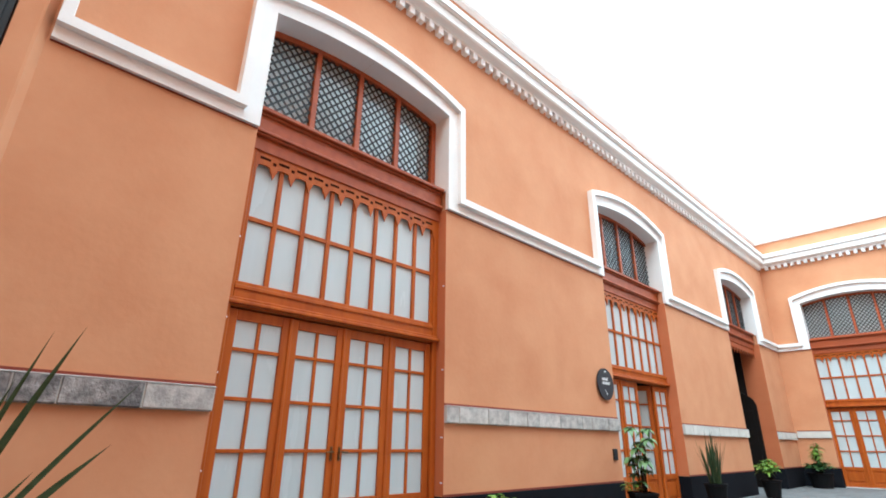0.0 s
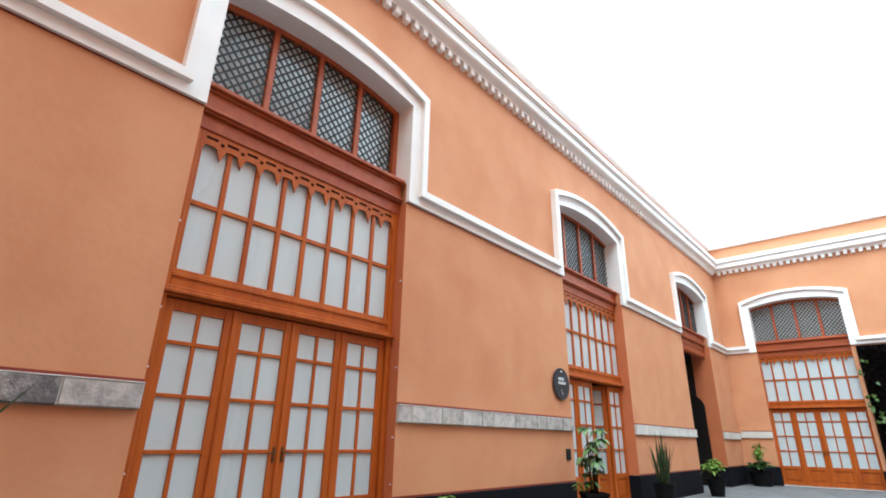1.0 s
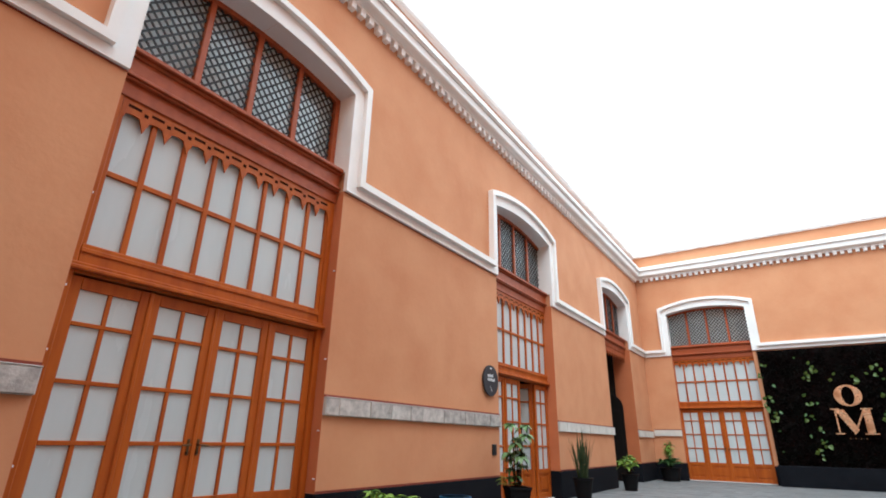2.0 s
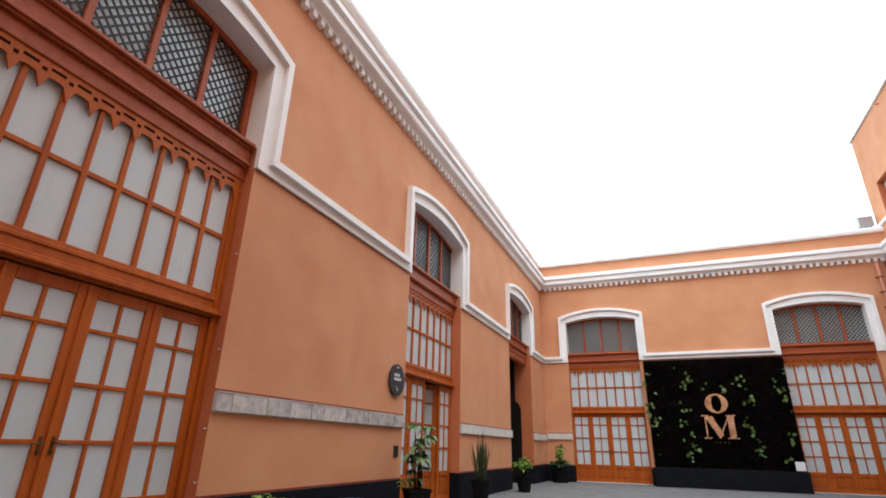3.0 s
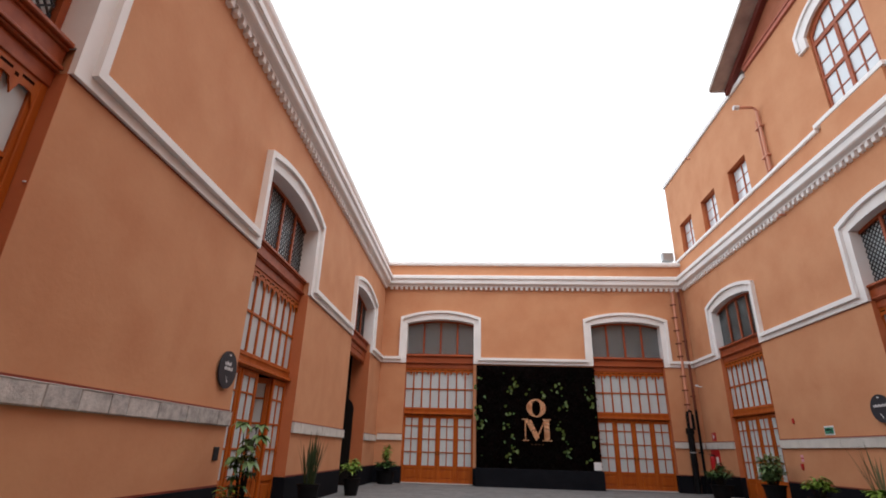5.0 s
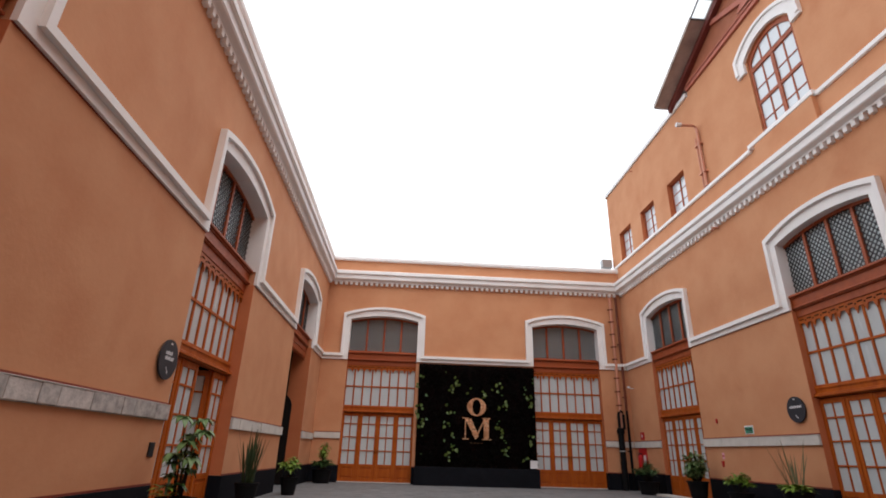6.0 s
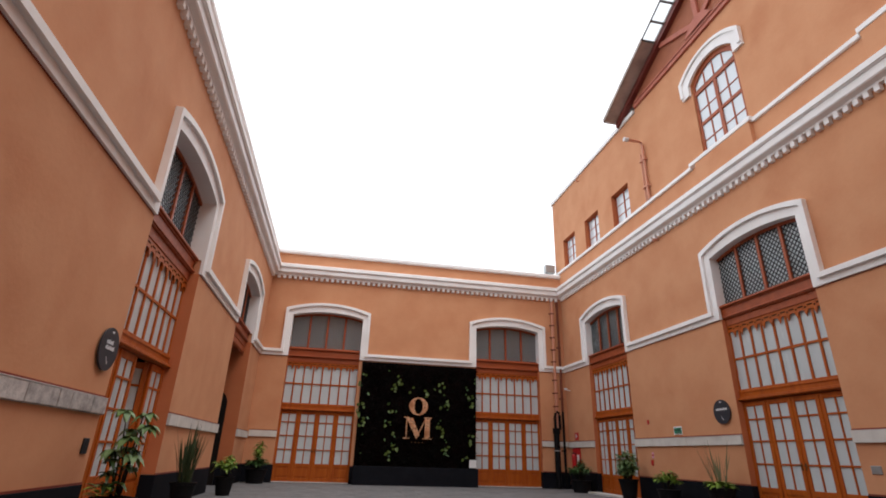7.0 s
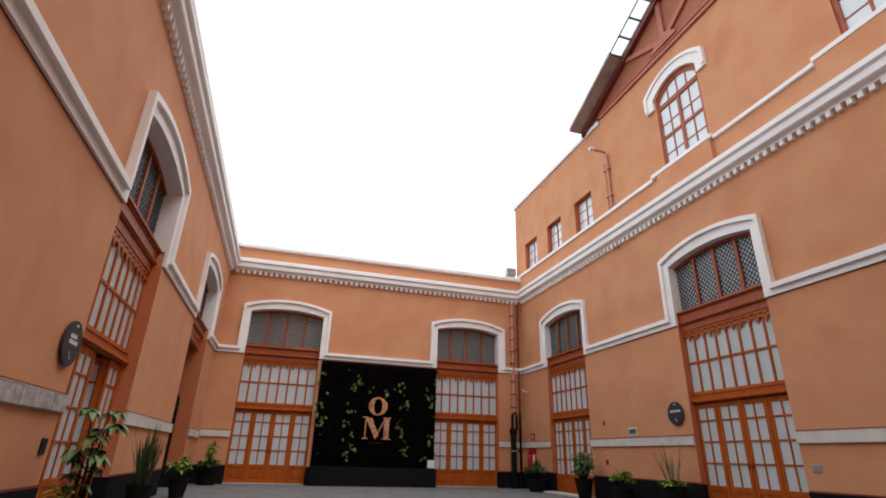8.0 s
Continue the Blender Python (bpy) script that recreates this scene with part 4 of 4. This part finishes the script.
GW0, GW1, GZ0, GZ1 = -8.075, -3.70, 0.58, 4.17
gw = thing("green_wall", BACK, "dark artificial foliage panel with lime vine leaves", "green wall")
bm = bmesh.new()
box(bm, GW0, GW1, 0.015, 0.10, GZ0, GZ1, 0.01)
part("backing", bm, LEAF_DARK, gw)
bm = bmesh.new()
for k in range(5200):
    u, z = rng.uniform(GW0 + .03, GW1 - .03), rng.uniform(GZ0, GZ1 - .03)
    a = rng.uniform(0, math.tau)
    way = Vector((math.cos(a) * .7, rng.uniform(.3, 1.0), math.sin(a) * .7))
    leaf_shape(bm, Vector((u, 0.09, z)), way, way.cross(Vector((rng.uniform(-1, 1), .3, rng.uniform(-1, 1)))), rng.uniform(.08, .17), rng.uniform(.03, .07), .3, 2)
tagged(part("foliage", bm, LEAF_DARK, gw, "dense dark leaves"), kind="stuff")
clusters = ((.08, .56), (.05, .8), (1.2, .95), (1.45, .82), (1.95, .95), (2.5, 1.05), (2.85, .85), (3.05, .72), (1.15, 1.65), (3.1, 1.6), (1.1, 2.15), (3.05, 2.15),
            (1.2, 2.5), (4.12, 1.1), (4.22, 1.3), (4.15, 2.6), (.05, 1.65), (.04, 1.95), (3.15, 2.5), (1.3, 3.0), (3.2, 3.0), (4.0, 3.15), (1.35, .6), (.12, 2.2), (1.2, 3.25), (3.15, 1.25))
bm = bmesh.new()
for du, dz in clusters:
    for k in range(rng.randint(2, 4)):
        a = rng.uniform(0, math.tau)
        way = Vector((math.cos(a), rng.uniform(.15, .5), math.sin(a)))
        p = Vector((GW1 - du + rng.uniform(-.13, .13), rng.uniform(.17, .23), GZ1 - dz + rng.uniform(-.12, .12)))
        leaf_shape(bm, p, way, Vector((-way.z, 0.2, way.x)), rng.uniform(.08, .16), rng.uniform(.09, .15), .2)
tagged(part("vine_foliage", bm, LEAF_VINE, gw, "lime green vine leaves"), kind="stuff")
bm = bmesh.new()
for k in range(45):
    col = rng.choice((.1, 1.2, 3.1, 4.15))
    a = rng.uniform(0, math.tau)
    way = Vector((math.cos(a), rng.uniform(.15, .5), math.sin(a)))
    p = Vector((GW1 - col + rng.uniform(-.22, .22), rng.uniform(.16, .2), rng.uniform(.75, 3.9)))
    leaf_shape(bm, p, way, Vector((-way.z, 0.2, way.x)), rng.uniform(.06, .12), rng.uniform(.05, .1), .2)
tagged(part("small_vine_foliage", bm, LEAF_GREEN, gw), kind="stuff")

pl = thing("planter_box", BACK @ pose(-5.875, 0, 0), "long black stone planter below the green wall", "planter")
bm = bmesh.new()
box(bm, -2.2, 2.2, 0.40, 0.47, 0, .60, .01)
box(bm, -2.2, -2.13, 0.014, 0.40, 0, .60, .01)
box(bm, 2.13, 2.2, 0.014, 0.40, 0, .60, .01)
part("box", bm, SLATE, pl)
bm = bmesh.new()
box(bm, -2.13, 2.13, 0.014, .40, .1, .55)
part("soil", bm, SOIL, pl)
plate("white_card", BACK @ pose(-7.87, .45, 0.76), 0.26, 0.26, LETTER, "white card standing on the planter", "card", 0.015)

mono = thing("monogram", BACK @ pose(-5.86, .235, 0), "copper gold ring above a zigzag emblem", "emblem")
bm = bmesh.new()
n = 48
outer = [(.345 * math.cos(k * math.tau / n), 2.645 + .315 * math.sin(k * math.tau / n)) for k in range(n + 1)]
inner = [(.155 * math.cos(k * math.tau / n), 2.645 + .27 * math.sin(k * math.tau / n)) for k in range(n + 1)]
strip(bm, inner, outer, 0, .05)
part("ring", bm, GOLD, mono)
bm = bmesh.new()
box(bm, .385, .425, 0, .05, 1.55, 2.24)
box(bm, .29, .51, 0, .05, 1.525, 1.56)
box(bm, .30, .52, 0, .05, 2.235, 2.27)
prism(bm, [(.42, 2.235), (.19, 2.235), (-.08, 1.66), (.03, 1.53), (.045, 1.53)], .002, .052)
prism(bm, [(.03, 1.53), (.06, 1.56), (-.27, 2.235), (-.32, 2.235)], .004, .054)
box(bm, -.445, -.26, 0, .05, 1.55, 2.24)
box(bm, -.52, -.19, 0, .05, 1.525, 1.56)
box(bm, -.50, -.22, 0, .05, 2.235, 2.27)
part("zigzag", bm, GOLD, mono)
for k in range(7):
    bm = bmesh.new()
    box(bm, -.22 + k * .065, -.185 + k * .065, 0, .02, 1.39, 1.43)
    part("small_bar", bm, DARK_WOOD if k % 2 else BRASS, mono)


# ---- potted plants ----
def pot(parent, r0, r1, h, square=False, mat=None):
    bm = bmesh.new()
    sides = 4 if square else 24
    tube(bm, [(0, 0, 0), (0, 0, h - .04), (0, 0, h - .038), (0, 0, h), (0, 0, h), (0, 0, h - .05)],
         [r0, r1 * .97, r1 * 1.04, r1 * 1.05, r1 * .9, r1 * .88], sides)
    part("pot", bm, mat or BLACK, parent)
    bm = bmesh.new()
    tube(bm, [(0, 0, h - .06), (0, 0, h - .03)], r1 * .87, sides)
    part("soil", bm, SOIL, parent)


def blade(bm, base, tip, width, bend=0.1, n=6, facing=(0, 0, 1)):
    base, tip = Vector(base), Vector(tip)
    way = tip - base
    side = way.cross(Vector(facing))
    side = side.normalized() if side.length > 1e-4 else Vector((1, 0, 0))
    fold = side.cross(way).normalized()
    prev = None
    for k in range(n + 1):
        t = k / n
        w = width * (0.65 + 1.0 * t * (1 - t)) * (1 - t ** 3) * .5
        c = base.lerp(tip, t) + Vector((0, 0, 1)) * bend * way.length * math.sin(math.pi * t) * .5
        row = [bm.verts.new(c - side * w), bm.verts.new(c - fold * w * .35), bm.verts.new(c + side * w)]
        if prev:
            bm.faces.new((prev[0], prev[1], row[1], row[0])), bm.faces.new((prev[1], prev[2], row[2], row[1]))
        prev = row


def spear_plant(x, y, h, r0, r1, top, n, spread, label, width=.05, seed=1, base_leaves=0, bend=.04, mat=None):
    rg = random.Random(seed)
    s = thing("potted_spear_plant", pose(x, y, 0), label, "potted plant", "potted plants")
    pot(s, r0, r1, h)
    for k in range(n):
        bm = bmesh.new()
        a, q = rg.uniform(0, math.tau), rg.random() ** .7
        p = Vector((math.cos(a), math.sin(a), 0))
        zt = top - h
        blade(bm, p * rg.uniform(0, r1 * .55) + Vector((0, 0, h - .04)), p * spread * q + Vector((0, 0, h + zt * rg.uniform(.5, 1) * (1 - .25 * q * q))), width * rg.uniform(.7, 1.15), bend)
        part("blade", bm, mat or LEAF_SPEAR, s)
    if base_leaves:
        bm = bmesh.new()
        for k in range(base_leaves):
            a = rg.uniform(0, math.tau)
            way = Vector((math.cos(a), math.sin(a), rg.uniform(.1, .8)))
            leaf_shape(bm, Vector((way.x * r1 * .5, way.y * r1 * .5, h + rg.uniform(-.02, .08))), way, Vector((-way.y, way.x, 0)), rg.uniform(.14, .28), .10, .35)
        tagged(part("low_foliage", bm, LEAF_LIME, s, "lime green low leaves"), kind="stuff")
    return s


def leafy_plant(x, y, h, r0, r1, top, n, spread, mat, label, seed=1, leaf=.16, wide=.07, plume=0, low=.55):
    """A bush of short stems that carry rosettes of pointed leaves; some stand up as a plume in the middle."""
    rg = random.Random(seed)
    s = thing("potted_bush", pose(x, y, 0), label, "potted plant", "potted plants")
    pot(s, r0, r1, h)
    stems, leaves, skirt = bmesh.new(), bmesh.new(), bmesh.new()
    for k in range(n):
        a, q = rg.uniform(0, math.tau), rg.random() ** .6
        high = (top - h) * (1 - .45 * q) * rg.uniform(low, .95)
        if plume:
            q, high = (q * .2, (top - h) * rg.uniform(.55, 1)) if k < plume else (q, high * .5)
        end = Vector((math.cos(a) * spread * q, math.sin(a) * spread * q, h + high))
        start = Vector((math.cos(a) * r1 * .3 * q, math.sin(a) * r1 * .3 * q, h - .05))
        mid = start.lerp(end, .5) + Vector((0, 0, .05))
        tube(stems, [start, mid, end], [.008, .007, .004], 5)
        for j in range(rg.randint(9, 14)):
            b = rg.uniform(0, math.tau)
            way = Vector((math.cos(b), math.sin(b), rg.uniform(-.1, .8)))
            leaf_shape(skirt if plume and k >= plume else leaves, mid.lerp(end, rg.uniform(.2, 1)), way, Vector((-way.y, way.x, rg.uniform(-.3, .3))),
                       leaf * rg.uniform(.5, 1.1), wide * rg.uniform(.6, 1.1), rg.uniform(.2, .7))
    part("stem", stems, STEM, s)
    tagged(part("foliage", leaves, mat, s), kind="stuff")
    if plume:
        tagged(part("low_foliage", skirt, LEAF_GREEN, s, "darker green drooping low leaves"), kind="stuff")
    else:
        skirt.free()
    return s


def umbrella_plant(x, y, h, r0, r1, top, label, seed=3):
    """Thin dark stems with drooping hands of large leaflets, spears and low leaves in the same pot."""
    rg = random.Random(seed)
    s = thing("potted_umbrella_plant", pose(x, y, 0), label, "potted plant", "potted plants")
    pot(s, r0, r1, h, True)
    leaves, low = bmesh.new(), bmesh.new()
    hubs = ((-.10, .0, .00), (.13, .05, -.03), (.20, -.05, -.17), (.05, -.12, -.30), (-.02, .12, -.22), (-.11, -.06, -.45), (.02, .05, -.42), (.12, -.08, -.5))
    for k, (a, b, dz) in enumerate(hubs):
        hub = Vector((a, b, top + dz))
        foot = Vector((a * .3, b * .3 + .02, h - .05))
        stem = bmesh.new()
        tube(stem, [foot, foot.lerp(hub, .5) + Vector((-a * .2, -b * .2, 0)), hub - Vector((a * .25, b * .25, .02)), hub], [.012, .010, .007, .004], 6)
        part("stem", stem, STEM, s)
        n = rg.randint(7, 9)
        for j in range(n):
            c = j * math.tau / n + rg.uniform(-.25, .25)
            way = Vector((math.cos(c), math.sin(c), rg.uniform(-.15, .35)))
            leaf_shape(leaves, hub, way, Vector((-way.y, way.x, rg.uniform(-.2, .2))), rg.uniform(.13, .19), rg.uniform(.085, .115), rg.uniform(.5, 1.0), 5)
    tagged(part("foliage", leaves, LEAF_PALE, s, "green hands of drooping leaflets"), kind="stuff")
    dim = bmesh.new()
    for k in range(9):
        c = rg.uniform(0, math.tau)
        hub = Vector((math.cos(c) * .11, math.sin(c) * .11, rg.uniform(h + .1, top - .42)))
        for q in range(8):
            b = rg.uniform(0, math.tau)
            way = Vector((math.cos(b), math.sin(b), rg.uniform(-.2, .6)))
            leaf_shape(dim, hub, way, Vector((-way.y, way.x, rg.uniform(-.2, .2))), rg.uniform(.10, .17), rg.uniform(.05, .075), rg.uniform(.4, 1.0), 4)
    tagged(part("inner_foliage", dim, LEAF_GREEN, s, "darker green leaves round the stems"), kind="stuff")
    for k in range(34):
        c = rg.uniform(0, math.tau)
        way = Vector((math.cos(c), math.sin(c), rg.uniform(.1, .9)))
        leaf_shape(low, Vector((way.x * .06 - .12, way.y * .1 - .05, h + rg.uniform(0, .12))), way, Vector((-way.y, way.x, 0)), rg.uniform(.08, .17), .065, .4)
    tagged(part("low_foliage", low, LEAF_LIME, s, "lime green low leaves"), kind="stuff")
    return s


STEM = material("dark_woody_stem", (0.020, 0.016, 0.010), 0.7, vary=0.2, grain=40, spec=0.2)
umbrella_plant(0.58, 8.76, .46, .17, .25, 1.40, "tall umbrella plant in a black square pot by the door")
spear_plant(0.50, 12.05, .45, .14, .21, 1.50, 42, .33, "upright snake plant in a tapered black pot", .050, 4)
leafy_plant(0.55, 15.5, .40, .15, .22, .98, 16, .30, LEAF_LIME, "small lime green bush in a black pot", 6, .17, .075)
leafy_plant(0.58, 20.45, .42, .26, .33, 1.28, 30, .46, LEAF_LIME, "leafy plant with an upright lime plume in a wide black pot", 7, .21, .085, 11)
leafy_plant(0.50, 5.45, .38, .2, .26, .66, 14, .36, LEAF_LIME, "low lime green bush in a black pot", 8, .2, .06)
leafy_plant(11.25, 19.18, .38, .26, .33, 1.08, 34, .50, LEAF_GREEN, "bushy green plant in a black pot", 9, .18, .065)
leafy_plant(11.22, 16.1, .55, .17, .27, 1.58, 60, .30, LEAF_PALE, "tall pale green shrub in a tapered black pot", 10, .18, .08, 0, .12)
leafy_plant(11.22, 14.23, .40, .20, .27, .92, 22, .32, LEAF_LIME, "low bushy lime green plant in a black pot", 11, .17, .075)
LEAF_YUCCA = material("grey_green_yucca", (0.115, 0.135, 0.06), 0.55, vary=0.3, scale=10, grain=40, dark=(0.16, 0.13, 0.07), stretch=(1, 1, 3), spec=0.2)
spear_plant(11.20, 12.3, .55, .2, .28, 1.72, 17, .50, "spiky yucca over lime leaves in a black pot", .042, 12, 70, .02, LEAF_YUCCA)

fg = thing("potted_spear_plant", pose(1.62, 0.46, 0), "long bladed green plant in a black pot", "potted plant", "potted plants")
pot(fg, .2, .28, .5)
for tip, w in (((.03, .453, 1.66), .034), ((.03, .33, 1.618), .026), ((.03, .745, 1.411), .026), ((.03, .675, 1.117), .04), ((.0, .40, 1.0), .03), ((-.1, .25, 1.4), .03),
               ((.25, -.3, 1.45), .035), ((-.35, -.25, 1.3), .04), ((.1, -.5, 1.2), .04), ((-.5, .1, 1.2), .04), ((-.2, -.1, 1.65), .03)):
    bm = bmesh.new()
    blade(bm, (tip[0] * .1, tip[1] * .12, .46), tip, w * 1.4, .05, 10, (1, -.4, .5))
    part("blade", bm, LEAF_SPEAR, fg)

tub = thing("blue_tub", pose(.5, 7.05, 0), "blue plastic tub on the paving by the wall", "tub")
BLUE = material("blue_plastic", (0.03, 0.12, 0.25), 0.4, grain=40, bump=.03)
bm = bmesh.new()
tube(bm, [(0, 0, 0), (0, 0, .40), (0, 0, .405), (0, 0, .43), (0, 0, .43), (0, 0, .04)], [.17, .20, .215, .215, .195, .16], 28)
part("body", bm, BLUE, tub)

# ---- pale step before the far east door, drain in the paving ----
bm = bmesh.new()
box(bm, 16.4, 19.0, 0.02, .42, -.02, .05, .01)
solid("doorstep", bm, MORTAR, RIGHT, "pale stone doorstep", "step")

# ---- paving slabs ----
bm = bmesh.new()
box(bm, -.5, .5, -.5, .5, -.03, 0.0, 0)
slab_mesh = mesh_of("slab", bm, PAVE)
sy = 14.4
row = 0
count = 0
while sy < 20.9:
    sx = 0.02 - (row % 2) * .45
    while sx < XR - .02 and count < 300:
        w = .9
        a, b = max(sx, .015), min(sx + w, XR - .015)
        if b - a > .1:
            ob = new("slab", slab_mesh)
            ob.parent = floor
            ob.matrix_basis = pose((a + b) / 2, sy + .3, rng.uniform(-.002, .002)) @ Matrix.Diagonal((b - a - .012, .588, 1, 1))
            count += 1
        sx += w
    sy += .6
    row += 1

# small white hooks along the jambs of the first doorway
for side, us in ((-1, (0.7, 1.2, 2.0, 3.1)), (1, (0.9, 1.7, 2.2, 3.0))):
    for z in us:
        hk = thing("jamb_hook", LEFT @ pose(LEFT_BAYS[0] + side * (WIDE - .012), -.03, z), "tiny white hook on the door jamb", "hook", "jamb hooks")
        bm = bmesh.new()
        tube(bm, [(0, -.012, 0), (0, .012, 0)], .008, 8)
        part("stud", bm, LETTER, hk)
